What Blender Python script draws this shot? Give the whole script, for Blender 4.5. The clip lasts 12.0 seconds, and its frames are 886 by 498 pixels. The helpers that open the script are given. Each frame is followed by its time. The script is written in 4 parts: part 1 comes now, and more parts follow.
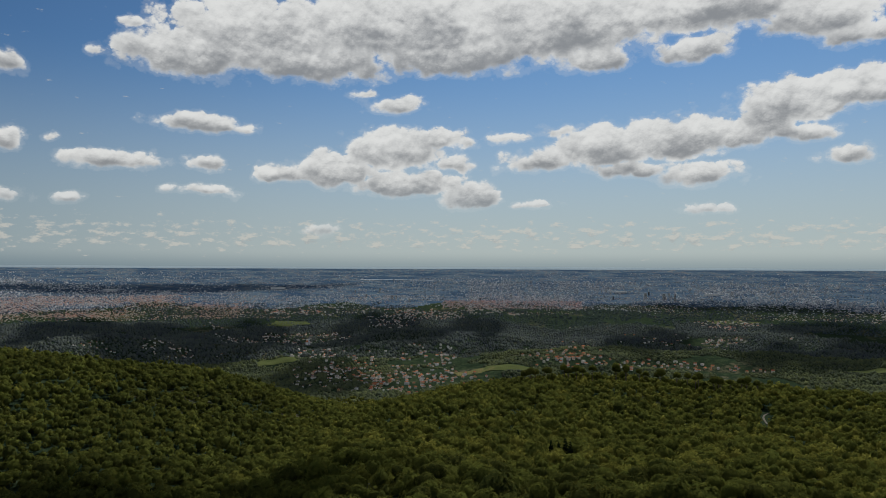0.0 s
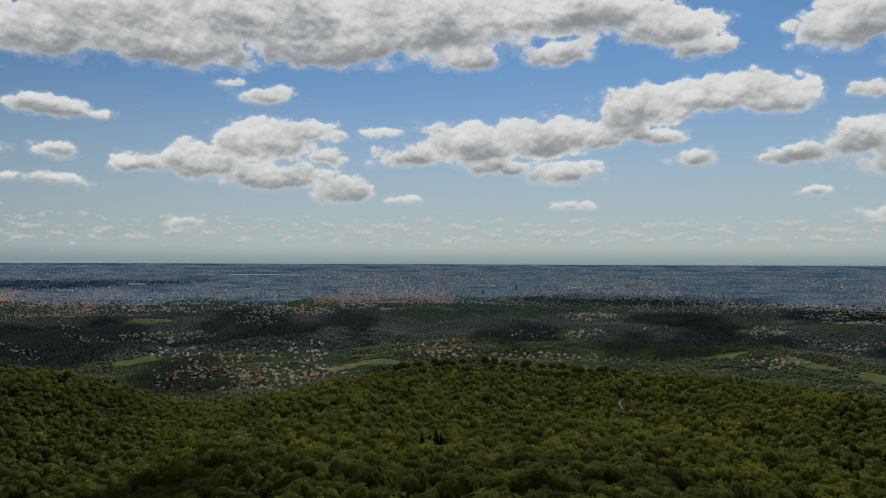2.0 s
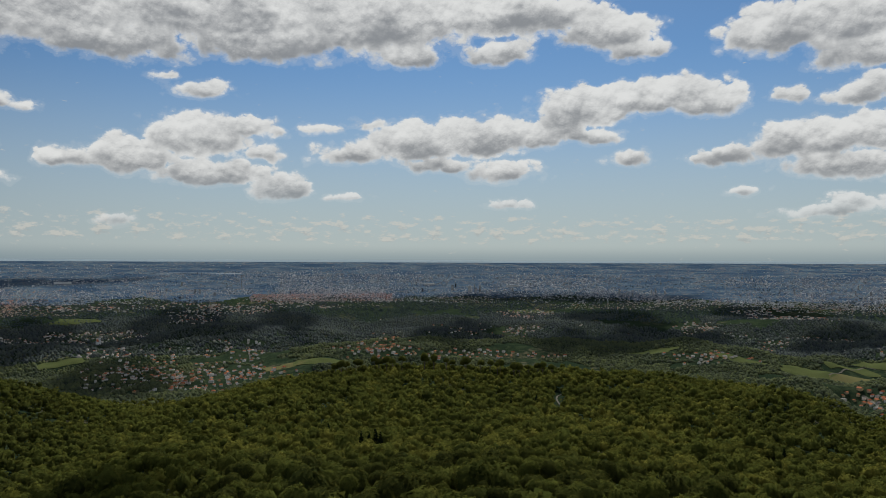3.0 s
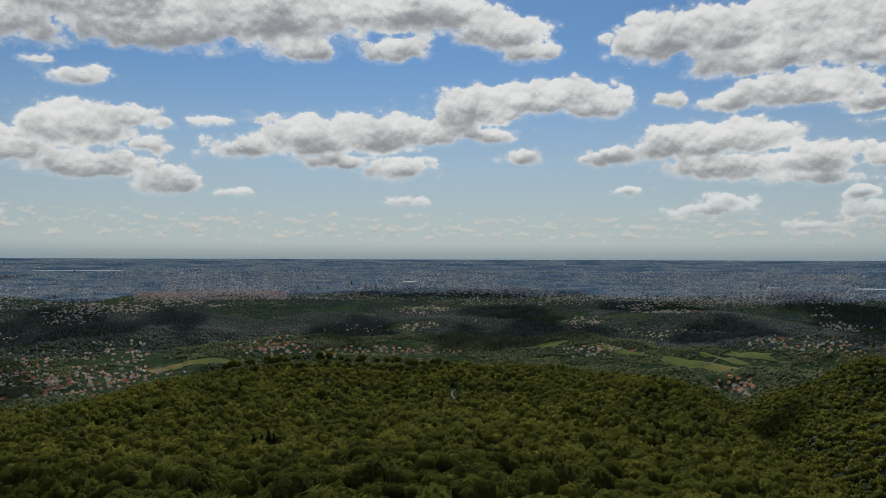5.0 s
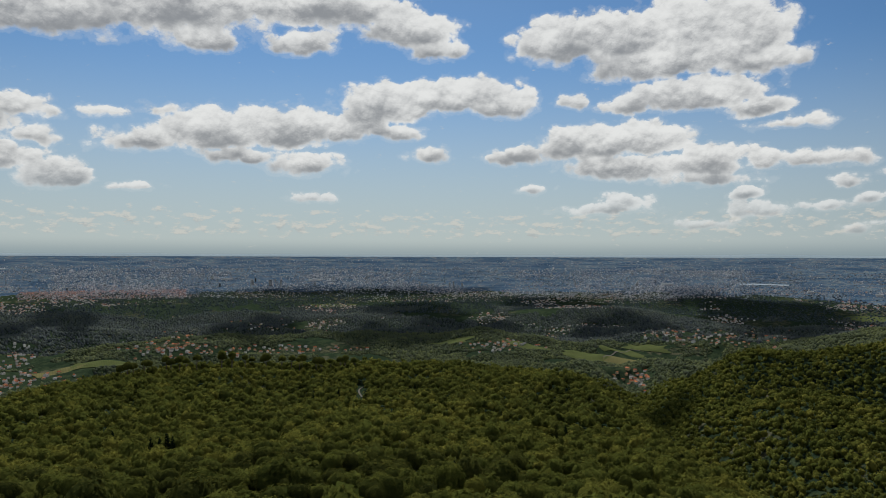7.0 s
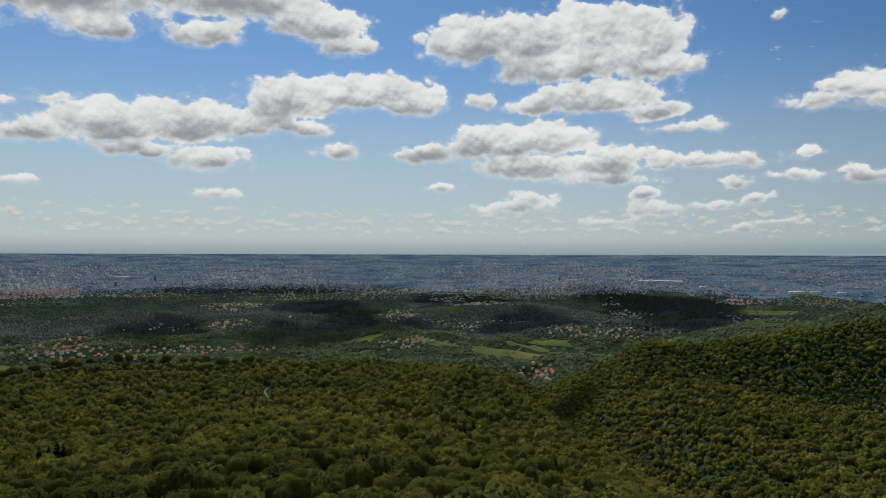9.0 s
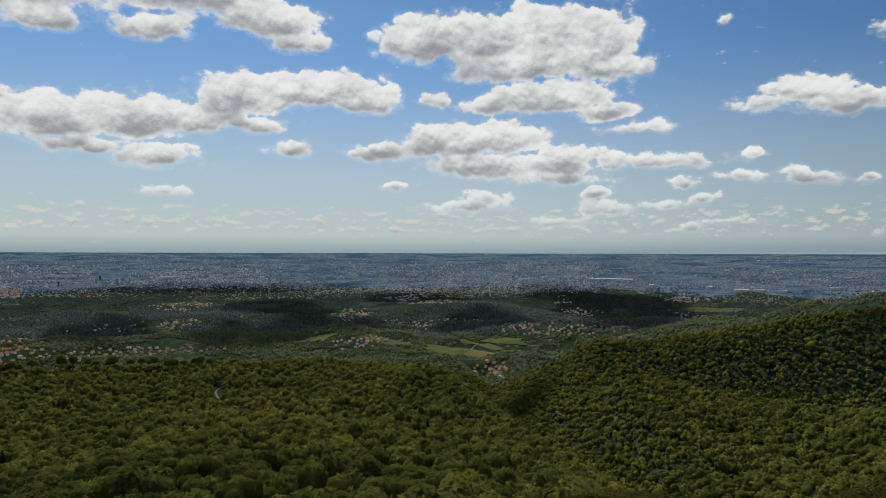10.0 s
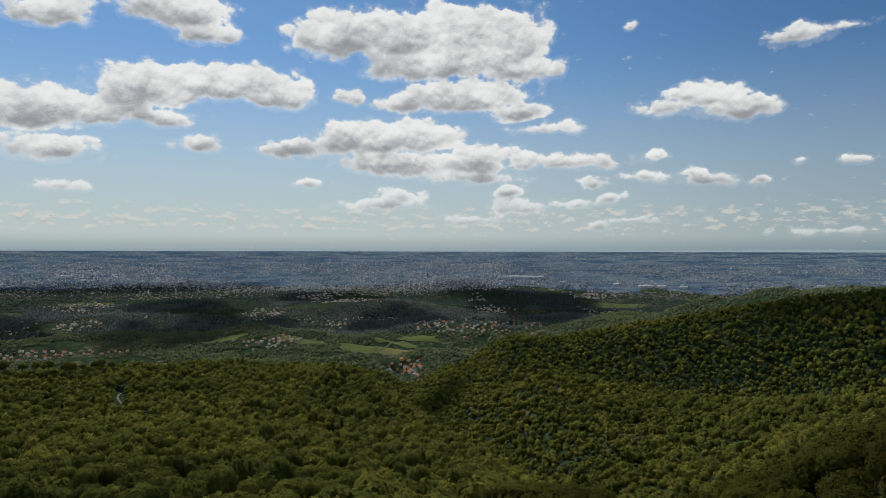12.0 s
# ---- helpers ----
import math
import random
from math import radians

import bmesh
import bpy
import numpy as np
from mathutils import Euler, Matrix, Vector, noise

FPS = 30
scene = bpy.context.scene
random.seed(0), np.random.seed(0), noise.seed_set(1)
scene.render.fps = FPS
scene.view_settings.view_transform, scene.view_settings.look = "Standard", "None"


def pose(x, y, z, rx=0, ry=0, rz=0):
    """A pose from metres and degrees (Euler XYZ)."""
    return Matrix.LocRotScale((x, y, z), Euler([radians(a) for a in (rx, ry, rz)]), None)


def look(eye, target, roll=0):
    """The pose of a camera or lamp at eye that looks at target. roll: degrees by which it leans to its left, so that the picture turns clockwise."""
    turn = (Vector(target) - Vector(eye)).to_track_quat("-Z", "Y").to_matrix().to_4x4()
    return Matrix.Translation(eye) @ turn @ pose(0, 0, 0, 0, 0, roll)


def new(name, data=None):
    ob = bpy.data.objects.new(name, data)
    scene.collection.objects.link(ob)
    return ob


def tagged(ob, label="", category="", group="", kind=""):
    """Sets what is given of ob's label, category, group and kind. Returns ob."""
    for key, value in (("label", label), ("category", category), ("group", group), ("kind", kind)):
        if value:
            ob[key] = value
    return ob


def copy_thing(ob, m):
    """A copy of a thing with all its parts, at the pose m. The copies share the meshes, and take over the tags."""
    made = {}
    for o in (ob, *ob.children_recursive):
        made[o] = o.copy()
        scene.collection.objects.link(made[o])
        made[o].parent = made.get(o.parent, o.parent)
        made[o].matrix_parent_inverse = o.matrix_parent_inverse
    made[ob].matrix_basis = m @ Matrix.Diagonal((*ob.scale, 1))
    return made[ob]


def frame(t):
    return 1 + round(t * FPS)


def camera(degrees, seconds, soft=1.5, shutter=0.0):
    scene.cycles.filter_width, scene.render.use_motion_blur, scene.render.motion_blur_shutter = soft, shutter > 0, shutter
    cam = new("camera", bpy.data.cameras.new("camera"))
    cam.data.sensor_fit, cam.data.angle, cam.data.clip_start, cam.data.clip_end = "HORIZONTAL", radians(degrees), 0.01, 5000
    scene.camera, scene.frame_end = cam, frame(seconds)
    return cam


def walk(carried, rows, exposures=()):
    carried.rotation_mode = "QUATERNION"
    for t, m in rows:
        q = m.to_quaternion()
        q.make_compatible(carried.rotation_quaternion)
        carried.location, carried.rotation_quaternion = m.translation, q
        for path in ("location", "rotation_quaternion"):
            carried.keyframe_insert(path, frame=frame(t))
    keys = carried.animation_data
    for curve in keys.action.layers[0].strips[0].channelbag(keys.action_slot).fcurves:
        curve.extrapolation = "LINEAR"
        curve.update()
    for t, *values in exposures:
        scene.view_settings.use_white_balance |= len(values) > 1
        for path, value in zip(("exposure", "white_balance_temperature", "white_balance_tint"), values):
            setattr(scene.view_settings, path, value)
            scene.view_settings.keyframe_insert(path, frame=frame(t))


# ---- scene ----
from collections import defaultdict

# ---------------------------------------------------------------- camera: a drone hovering over a wooded spur, turning to its right
EYE = 400.0
cam = camera(63.64, 12.0, soft=0.6)
PATH = [
    (0, pose(0, 0, EYE, 91.62, -0.24, -0.00)),
    (0.5, pose(0, 0, EYE, 91.50, -0.24, -2.55)),
    (1, pose(0, 0, EYE, 91.41, -0.23, -5.13)),
    (1.5, pose(0, 0, EYE, 91.32, -0.23, -7.69)),
    (2, pose(0, 0, EYE, 91.23, -0.22, -10.21)),
    (2.5, pose(0, 0, EYE, 91.16, -0.22, -12.68)),
    (3, pose(0, 0, EYE, 91.09, -0.21, -15.04)),
    (4, pose(0, 0, EYE, 90.96, -0.20, -19.38)),
    (5, pose(0, 0, EYE, 90.85, -0.19, -23.35)),
    (5.5, pose(0, 0, EYE, 90.80, -0.18, -25.27)),
    (6, pose(0, 0, EYE, 90.74, -0.18, -27.13)),
    (6.5, pose(0, 0, EYE, 90.69, -0.17, -28.95)),
    (7, pose(0, 0, EYE, 90.64, -0.17, -30.76)),
    (8, pose(0, 0, EYE, 90.54, -0.16, -34.36)),
    (9, pose(0, 0, EYE, 90.45, -0.15, -38.03)),
    (9.5, pose(0, 0, EYE, 90.40, -0.14, -39.87)),
    (10, pose(0, 0, EYE, 90.35, -0.14, -41.71)),
    (10.5, pose(0, 0, EYE, 90.31, -0.13, -43.54)),
    (11, pose(0, 0, EYE, 90.27, -0.13, -45.33)),
    (11.5, pose(0, 0, EYE, 90.24, -0.12, -47.00)),
    (12, pose(0, 0, EYE, 90.21, -0.12, -48.55)),
]
walk(cam, PATH, [(0.0, -0.20, 6200, 10), (6.0, -0.12, 6200, 10), (12.0, 0.02, 6200, 10)])

# ---------------------------------------------------------------- light: sun ahead and high, broken cumulus
SUN_AZ, SUN_EL = 22.0, 46.0
sun = new("sun", bpy.data.lights.new("sun", "SUN"))
sun.data.energy, sun.data.angle, sun.data.color = 4.5, radians(0.6), (1.0, 0.95, 0.86)
SUN_WAY = Vector((math.sin(radians(SUN_AZ)) * math.cos(radians(SUN_EL)), math.cos(radians(SUN_AZ)) * math.cos(radians(SUN_EL)), math.sin(radians(SUN_EL))))
sun.matrix_world = look(SUN_WAY * 2000, (0, 0, 0))


class Nodes:
    """Short cuts for building node trees."""

    def __init__(self, tree):
        self.tree = tree
        tree.nodes.clear()

    def add(self, kind, inputs=(), operation="", use_clamp=False, blend_type="", data_type="", interpolation_type="", attribute_name=""):
        n = self.tree.nodes.new(kind)
        if data_type:
            n.data_type = data_type
        if operation:
            n.operation = operation
        if use_clamp:
            n.use_clamp = True
        if blend_type:
            n.blend_type = blend_type
        if interpolation_type:
            n.interpolation_type = interpolation_type
        if attribute_name:
            n.attribute_name = attribute_name
        for k, v in dict(inputs).items():
            self.put(n, k, v)
        return n

    def put(self, n, k, v):
        if isinstance(v, bpy.types.NodeSocket):
            self.tree.links.new(v, n.inputs[k])
        elif isinstance(v, bpy.types.Node):
            self.tree.links.new(v.outputs[0], n.inputs[k])
        else:
            n.inputs[k].default_value = v

    def math(self, op, a, b=0.0, c=0.0, clamp=False):
        return self.add("ShaderNodeMath", {0: a, 1: b, 2: c}, operation=op, use_clamp=clamp).outputs[0]

    def vec(self, op, a, b=(0, 0, 0), c=(0, 0, 0)):
        n = self.add("ShaderNodeVectorMath", {0: a, 1: b, 2: c}, operation=op)
        return n.outputs["Value"] if op in ("LENGTH", "DOT_PRODUCT") else n.outputs[0]

    def ramp(self, v, lo, hi, a=0.0, b=1.0):
        return self.add("ShaderNodeMapRange", {0: v, 1: lo, 2: hi, 3: a, 4: b}, interpolation_type="SMOOTHSTEP").outputs[0]

    def mix(self, f, a, b, blend="MIX"):
        n = self.add("ShaderNodeMix", data_type="RGBA", blend_type=blend)
        for k, v in ((0, f), (6, a), (7, b)):
            self.put(n, k, (*v, 1) if isinstance(v, tuple) and len(v) == 3 else v)
        return n.outputs[2]

    def noise(self, v, scale, detail=4.0, rough=0.55, dist=0.0):
        return self.add("ShaderNodeTexNoise", {"Vector": v, "Scale": scale, "Detail": detail, "Roughness": rough, "Distortion": dist})


# sky colours: haze low over the plain, the dimmer rim of air at the horizon, sunlit and shaded cloud
HAZE, RIM = (5.2, 5.55, 5.3), (2.4, 3.2, 3.5)
CLOUD_LIGHT, CLOUD_SHADE = (9.5, 9.3, 8.7), (3.3, 3.35, 3.35)
SKY_TINT = (0.54, 0.71, 0.81)

# each cumulus as its puffs: azimuth, elevation, half width, half height (degrees)
BANK = [
    (-19.6, 15.93, 5.3, 2.0), (-13.7, 17.85, 8.6, 2.84), (-10.2, 15.93, 5.8, 1.68), (-2.1, 19.2, 10.5, 3.7), (0.7, 16.93, 6.4, 2.02),
    (9.7, 19.0, 8.4, 3.05), (19.6, 19.24, 9.3, 1.94), (11.9, 16.09, 3.1, 1.04), (19.7, 16.46, 2.6, 1.12), (28.3, 17.73, 3.9, 1.66),
    (30.4, 16.12, 2.0, 0.88), (-26.3, 15.54, 1.0, 0.46), (-23.6, 17.64, 0.8, 0.38), (-31.7, 14.02, 1.1, 0.81), (-19.3, 11.04, 3.3, 0.83),
]
DRIFT = [
    (-17.0, 10.72, 1.5, 0.38), (-3.9, 12.94, 2.4, 0.7), (-6.1, 13.71, 1.1, 0.34), (-31.6, 8.97, 1.1, 0.91), (-29.0, 9.15, 0.6, 0.43),
    (-25.3, 7.94, 3.3, 0.81), (-18.4, 7.97, 1.5, 0.55), (-18.2, 5.93, 2.3, 0.39), (-31.2, 4.98, 1.3, 0.5), (-27.9, 4.96, 1.0, 0.32),
    (-13.2, 7.46, 1.9, 0.74), (-8.8, 7.85, 3.6, 1.51), (-3.9, 9.51, 4.1, 1.86), (-0.9, 10.29, 3.2, 0.75), (0.7, 8.39, 2.0, 0.63),
]
SOUTH = [
    (24.6, 10.8, 2.8, 1.3), (22.6, 9.9, 2.2, 1.1),
    (-2.9, 6.84, 4.5, 1.17), (2.3, 5.87, 2.7, 1.22), (6.6, 5.1, 1.6, 0.27), (4.8, 10.51, 1.3, 0.44), (9.3, 10.91, 1.7, 0.52),
    (7.9, 8.52, 3.6, 0.89), (13.2, 9.65, 5.0, 1.73), (17.9, 10.01, 5.0, 1.86), (19.9, 7.38, 3.1, 1.01), (14.9, 7.78, 3.8, 0.65),
    (26.8, 11.81, 3.5, 1.49), (26.1, 9.9, 2.0, 0.7), (29.3, 8.2, 1.7, 0.8), (20.3, 4.62, 1.5, 0.47), (-9.5, 3.16, 1.2, 0.49),
]
WEST = [
    (50.2, 15.3, 5.0, 1.5), (53.6, 15.7, 3.4, 1.4), (40.4, 16.68, 4.2, 1.97), (45.5, 16.83, 5.4, 2.09), (51.2, 16.89, 5.8, 2.32), (55.3, 14.29, 3.3, 1.07), (47.2, 14.6, 5.3, 1.3),
    (49.2, 18.65, 2.4, 0.85), (45.5, 11.62, 2.5, 0.84), (50.4, 12.2, 5.1, 1.46), (54.2, 11.08, 2.6, 0.99), (58.2, 9.83, 1.7, 0.5),
    (56.1, 9.63, 2.2, 0.28), (40.8, 12.1, 1.4, 0.55), (26.0, 12.42, 3.6, 1.48), (31.9, 12.7, 6.1, 1.56), (35.5, 11.87, 2.6, 0.95),
    (26.9, 9.9, 2.4, 0.8),
]
LOW_WEST = [
    (36.9, 8.12, 2.7, 0.79), (42.1, 8.87, 3.9, 1.64), (46.4, 9.13, 3.5, 1.52), (45.5, 7.03, 5.0, 1.12), (51.2, 7.31, 2.9, 1.33),
    (50.8, 5.95, 3.5, 0.54), (55.3, 7.41, 1.6, 0.8), (58.5, 7.09, 2.7, 0.66), (45.1, 4.24, 1.7, 0.78), (43.4, 3.65, 3.0, 0.44),
    (53.8, 4.85, 1.1, 0.49), (54.6, 3.52, 2.2, 0.69), (51.2, 2.55, 2.3, 0.42), (37.8, 5.45, 1.0, 0.36),
]
FAR_WEST = [
    (68.6, 11.71, 3.0, 1.1), (65.7, 10.98, 2.3, 0.75), (71.1, 10.63, 2.8, 0.97), (75.4, 15.21, 2.3, 0.72), (78.3, 15.54, 1.0, 0.26),
    (63.4, 17.08, 0.5, 0.44), (58.7, 7.15, 4.2, 0.66), (65.1, 7.41, 0.7, 0.43), (64.1, 5.85, 1.3, 0.35), (69.0, 5.49, 2.1, 0.55),
    (67.8, 6.12, 1.0, 0.34), (72.9, 5.35, 0.9, 0.49), (78.8, 6.56, 0.9, 0.27), (75.2, 6.69, 0.4, 0.24), (60.6, 5.35, 0.9, 0.53),
    (61.7, 4.24, 0.9, 0.35), (59.1, 3.83, 1.8, 0.36), (60.7, 2.09, 1.0, 0.4), (77.7, 1.5, 2.4, 0.28), (63.4, 2.46, 1.7, 0.22),
]

world = bpy.data.worlds.new("sky")
scene.world = world
world.use_nodes = True
N = Nodes(world.node_tree)
sky = N.add("ShaderNodeTexSky")
sky.sky_type, sky.sun_disc, sky.sun_elevation, sky.sun_rotation = "NISHITA", False, radians(SUN_EL), radians(SUN_AZ)
sky.altitude, sky.air_density, sky.dust_density, sky.ozone_density = 400, 1.0, 0.3, 2.0
way = N.add("ShaderNodeTexCoord").outputs["Generated"]
sep = N.add("ShaderNodeSeparateXYZ", {0: way})
wx, wy, wz = sep.outputs
az = N.math("MULTIPLY", N.math("ARCTAN2", wx, wy), 57.29578)
el = N.math("MULTIPLY", N.math("ARCSINE", wz), 57.29578)


def flat_way(d_az, d_el):
    """Bearing and elevation of a way, in degrees, moved a little."""
    return N.add("ShaderNodeCombineXYZ", {0: N.math("ADD", az, d_az), 1: N.math("ADD", el, d_el), 2: 0.0}).outputs[0]


def curls(p):
    """Billows at several sizes; about -0.5 to 0.5."""
    wide = N.vec("MULTIPLY", p, (0.78, 1.0, 1.0))
    bent = N.vec("MULTIPLY_ADD", N.noise(wide, 1.3, 4, 0.6).outputs["Color"], (0.55, 0.55, 0.0), wide)
    cell = N.add("ShaderNodeTexVoronoi", {"Vector": bent, "Scale": 0.8, "Detail": 3.0, "Roughness": 0.46, "Lacunarity": 2.2})
    round_ = N.math("SUBTRACT", 0.5, cell.outputs["Distance"])
    fine = N.math("SUBTRACT", N.noise(wide, 0.6, 8, 0.54).outputs[0], 0.5)
    return N.math("ADD", N.math("MULTIPLY", round_, 0.75), N.math("MULTIPLY", fine, 1.4))


def cloud_mass(p):
    """How deep a way lies in cloud, before its billows (0 at the edge), and how high in its puff (-1 base, 1 top)."""
    warp = N.vec("SUBTRACT", N.noise(p, 0.33, 2, 0.5).outputs["Color"], (0.5, 0.5, 0.5))
    q = N.vec("MULTIPLY_ADD", warp, (1.6, 0.7, 0.0), p)
    near, weights, heights = None, 0.0, 0.0
    for puffs in (BANK, DRIFT, SOUTH, WEST, LOW_WEST, FAR_WEST):
        for pa, pe, pw, ph in puffs:
            pe = pe - 0.08 * ph
            u = N.vec("MULTIPLY_ADD", q, (1 / pw, 1 / ph, 0), (-pa / pw, -pe / ph, 0))
            up = N.vec("DOT_PRODUCT", u, (0, 1, 0))
            # the base of a cumulus is flatter than its top
            u = N.vec("MAXIMUM", u, N.vec("MULTIPLY", u, (-1.0, -1.2, 0)))
            depth = min(ph, 1.5) ** 0.8
            r = N.math("MULTIPLY_ADD", N.vec("LENGTH", u), depth, -depth)
            near = r if near is None else N.math("SMOOTH_MIN", near, r, 0.2)
            pull = N.math("POWER", 0.08, r)
            weights = N.math("ADD", weights, pull)
            heights = N.math("MULTIPLY_ADD", pull, up, heights)
    body = N.math("SUBTRACT", 0.0, near)
    part_ = N.add("ShaderNodeSeparateXYZ", {0: p}).outputs
    # out of view the same broken cumulus goes on
    wild = N.math("MULTIPLY", N.math("SUBTRACT", N.noise(N.vec("MULTIPLY", p, (0.7, 1, 1)), 0.085, 3, 0.5).outputs[0], 0.5), 7.0)
    away = N.math("MAXIMUM", N.ramp(N.math("ABSOLUTE", N.math("SUBTRACT", part_[0], 24.0)), 58, 68), N.ramp(part_[1], 21, 25))
    wild = N.math("SUBTRACT", N.math("MULTIPLY", wild, away), N.math("MULTIPLY", N.math("SUBTRACT", 1.0, away), 3.0))
    return N.math("MINIMUM", N.math("MAXIMUM", body, wild), 0.9), N.math("DIVIDE", heights, N.math("MAXIMUM", weights, 1e-6))


def far_row(p):
    """Rows of small far cumulus low over the plain."""
    e = N.add("ShaderNodeSeparateXYZ", {0: p}).outputs[1]
    band = N.math("MULTIPLY", N.ramp(e, 0.8, 2.0), N.ramp(e, 2.9, 4.6, 1.0, 0.0))
    puffs = N.noise(N.vec("MULTIPLY", p, (0.8, 1.8, 1.0)), 1.0, 8, 0.62, 0.0).outputs[0]
    return N.math("SUBTRACT", puffs, N.math("MULTIPLY_ADD", band, -0.16, 0.66))


straight = flat_way(0.0, 0.0)
(mass, height), relief = cloud_mass(straight), curls(straight)
lit_relief, near_relief = curls(flat_way(-0.06, 0.30)), curls(flat_way(-0.02, 0.09))
here = N.math("MULTIPLY_ADD", mass, 1.15, N.math("MULTIPLY_ADD", relief, 0.9, 0.50))
soft_patch = N.math("SUBTRACT", N.noise(straight, 0.3, 5, 0.55).outputs[0], 0.5)
rag = N.math("ADD", N.math("MULTIPLY_ADD", N.noise(straight, 0.5, 3, 0.5).outputs[0], 0.5, 0.04), N.ramp(height, -1.0, 0.3, 0.42, 0.0))
cover = N.math("MAXIMUM", N.ramp(N.math("DIVIDE", N.math("SUBTRACT", here, 0.06), rag), 0.0, 1.0), N.ramp(here, -0.1, 0.12, 0.0, 0.12))
# tops and thin rims are bright, the broad bases grey
belly = N.math("MULTIPLY", N.ramp(N.math("MULTIPLY_ADD", soft_patch, 1.3, height), -0.75, 0.75, 1.0, 0.0), N.ramp(here, 0.05, 0.85))
slope = N.math("MULTIPLY_ADD", N.math("SUBTRACT", relief, lit_relief), 0.40, N.math("MULTIPLY", N.math("SUBTRACT", relief, near_relief), 0.34))
tone = N.math("MULTIPLY_ADD", belly, -0.72, N.math("MULTIPLY_ADD", soft_patch, 0.55, N.math("ADD", slope, 0.84)))
cloud_tone = N.mix(N.ramp(tone, 0.02, 1.0), CLOUD_SHADE, CLOUD_LIGHT)
clear = N.mix(1.0, sky.outputs[0], SKY_TINT, "MULTIPLY")
air = N.mix(N.ramp(el, 0.0, 17.0, 0.85, 0.0), clear, HAZE)
air = N.mix(N.ramp(el, 0.0, 1.5, 0.7, 0.0), air, RIM)
# the air scatters more light towards the sun's side of the sky
sunward = N.vec("DOT_PRODUCT", way, (math.sin(radians(SUN_AZ)), math.cos(radians(SUN_AZ)), 0.0))
air = N.vec("MULTIPLY", air, N.add("ShaderNodeCombineXYZ", {k: N.ramp(sunward, 0.45, 0.98, lo, 1.03) for k, lo in ((0, 0.70), (1, 0.76), (2, 0.82))}).outputs[0])
row, row_above = far_row(straight), far_row(flat_way(0.0, 0.28))
row_tone = N.mix(N.ramp(N.math("SUBTRACT", row, row_above), -0.10, 0.08), (4.7, 4.75, 4.5), (7.6, 7.1, 6.1))
air = N.mix(N.ramp(row, -0.02, 0.12, 0.0, 0.62), air, row_tone)
cloud_tone = N.mix(N.ramp(el, 0.5, 7.5, 0.5, 0.0), cloud_tone, air)
seen = N.mix(N.math("MULTIPLY", cover, 0.97), air, cloud_tone)
back = N.add("ShaderNodeBackground", {0: seen, 1: 0.09})
N.add("ShaderNodeOutputWorld", {0: back})


# ---------------------------------------------------------------- materials
def material(name):
    m = bpy.data.materials.new(name)
    m.use_nodes = True
    return m, Nodes(m.node_tree)


def finish(n, colour, rough=0.8, bump=None, strength=0.3, distance=0.1, through_leaf=None, spec=0.3):
    ins = {"Base Color": colour, "Roughness": rough, "Specular IOR Level": spec}
    if bump is not None:
        ins["Normal"] = n.add("ShaderNodeBump", {"Strength": strength, "Distance": distance, "Height": bump}).outputs[0]
    out = n.add("ShaderNodeBsdfPrincipled", ins).outputs[0]
    if through_leaf is not None:
        thin = n.add("ShaderNodeBsdfTranslucent", {0: through_leaf}).outputs[0]
        out = n.add("ShaderNodeMixShader", {0: 0.32, 1: out, 2: thin}).outputs[0]
    n.add("ShaderNodeOutputMaterial", {0: out})


def foliage(name, dark, mid, pale, grain=0.75):
    """Leaves: the tone runs tree by tree (tint) and spray by spray (random per island)."""
    m, n = material(name)
    tint = n.add("ShaderNodeAttribute", attribute_name="tint").outputs["Fac"]
    spray = n.add("ShaderNodeNewGeometry").outputs["Random Per Island"]
    where = n.add("ShaderNodeTexCoord").outputs["Object"]
    stand = n.noise(where, 0.012, 3).outputs[0]
    own = n.add("ShaderNodeObjectInfo").outputs["Random"]
    t = n.math("ADD", n.math("MULTIPLY", tint, 0.62), n.math("MULTIPLY", n.math("ADD", stand, n.math("MULTIPLY", own, 0.4)), 0.42))
    c = n.mix(n.ramp(t, 0.15, 0.6), dark, mid)
    c = n.mix(n.ramp(t, 0.62, 0.98), c, pale)
    c = n.mix(n.math("MULTIPLY", spray, 0.28), c, pale)
    leafy = n.noise(where, grain, 5, 0.72).outputs[0]
    c = n.mix(n.ramp(leafy, 0.36, 0.58, 0.4, 0.0), c, dark)
    c = n.mix(n.ramp(leafy, 0.56, 0.72, 0.0, 0.4), c, pale)
    finish(n, c, 0.9, leafy, 0.7, 0.7 / grain, through_leaf=n.mix(0.4, c, pale), spec=0.0)
    return m


M_LEAF = foliage("beech_leaves", (0.026, 0.034, 0.011), (0.076, 0.092, 0.020), (0.168, 0.162, 0.032))
# darker copy of the leaf tones, standing in for duller light on near trees
M_DIM_LEAF = foliage("dim_leaves", (0.018, 0.022, 0.006), (0.050, 0.057, 0.012), (0.115, 0.106, 0.020))
# leaf tones get bluer with distance: haze put into the colour
M_HAZED_LEAF = foliage("hazed_leaves", (0.046, 0.056, 0.056), (0.088, 0.108, 0.060), (0.150, 0.168, 0.070), 0.3)
M_HAZED_UPLAND_LEAF = foliage("hazed_upland_leaves", (0.050, 0.060, 0.080), (0.090, 0.108, 0.102), (0.142, 0.160, 0.112), 0.3)
M_HAZED_PLAIN_LEAF = foliage("hazed_plain_leaves", (0.040, 0.054, 0.072), (0.062, 0.082, 0.098), (0.094, 0.116, 0.116), 0.2)
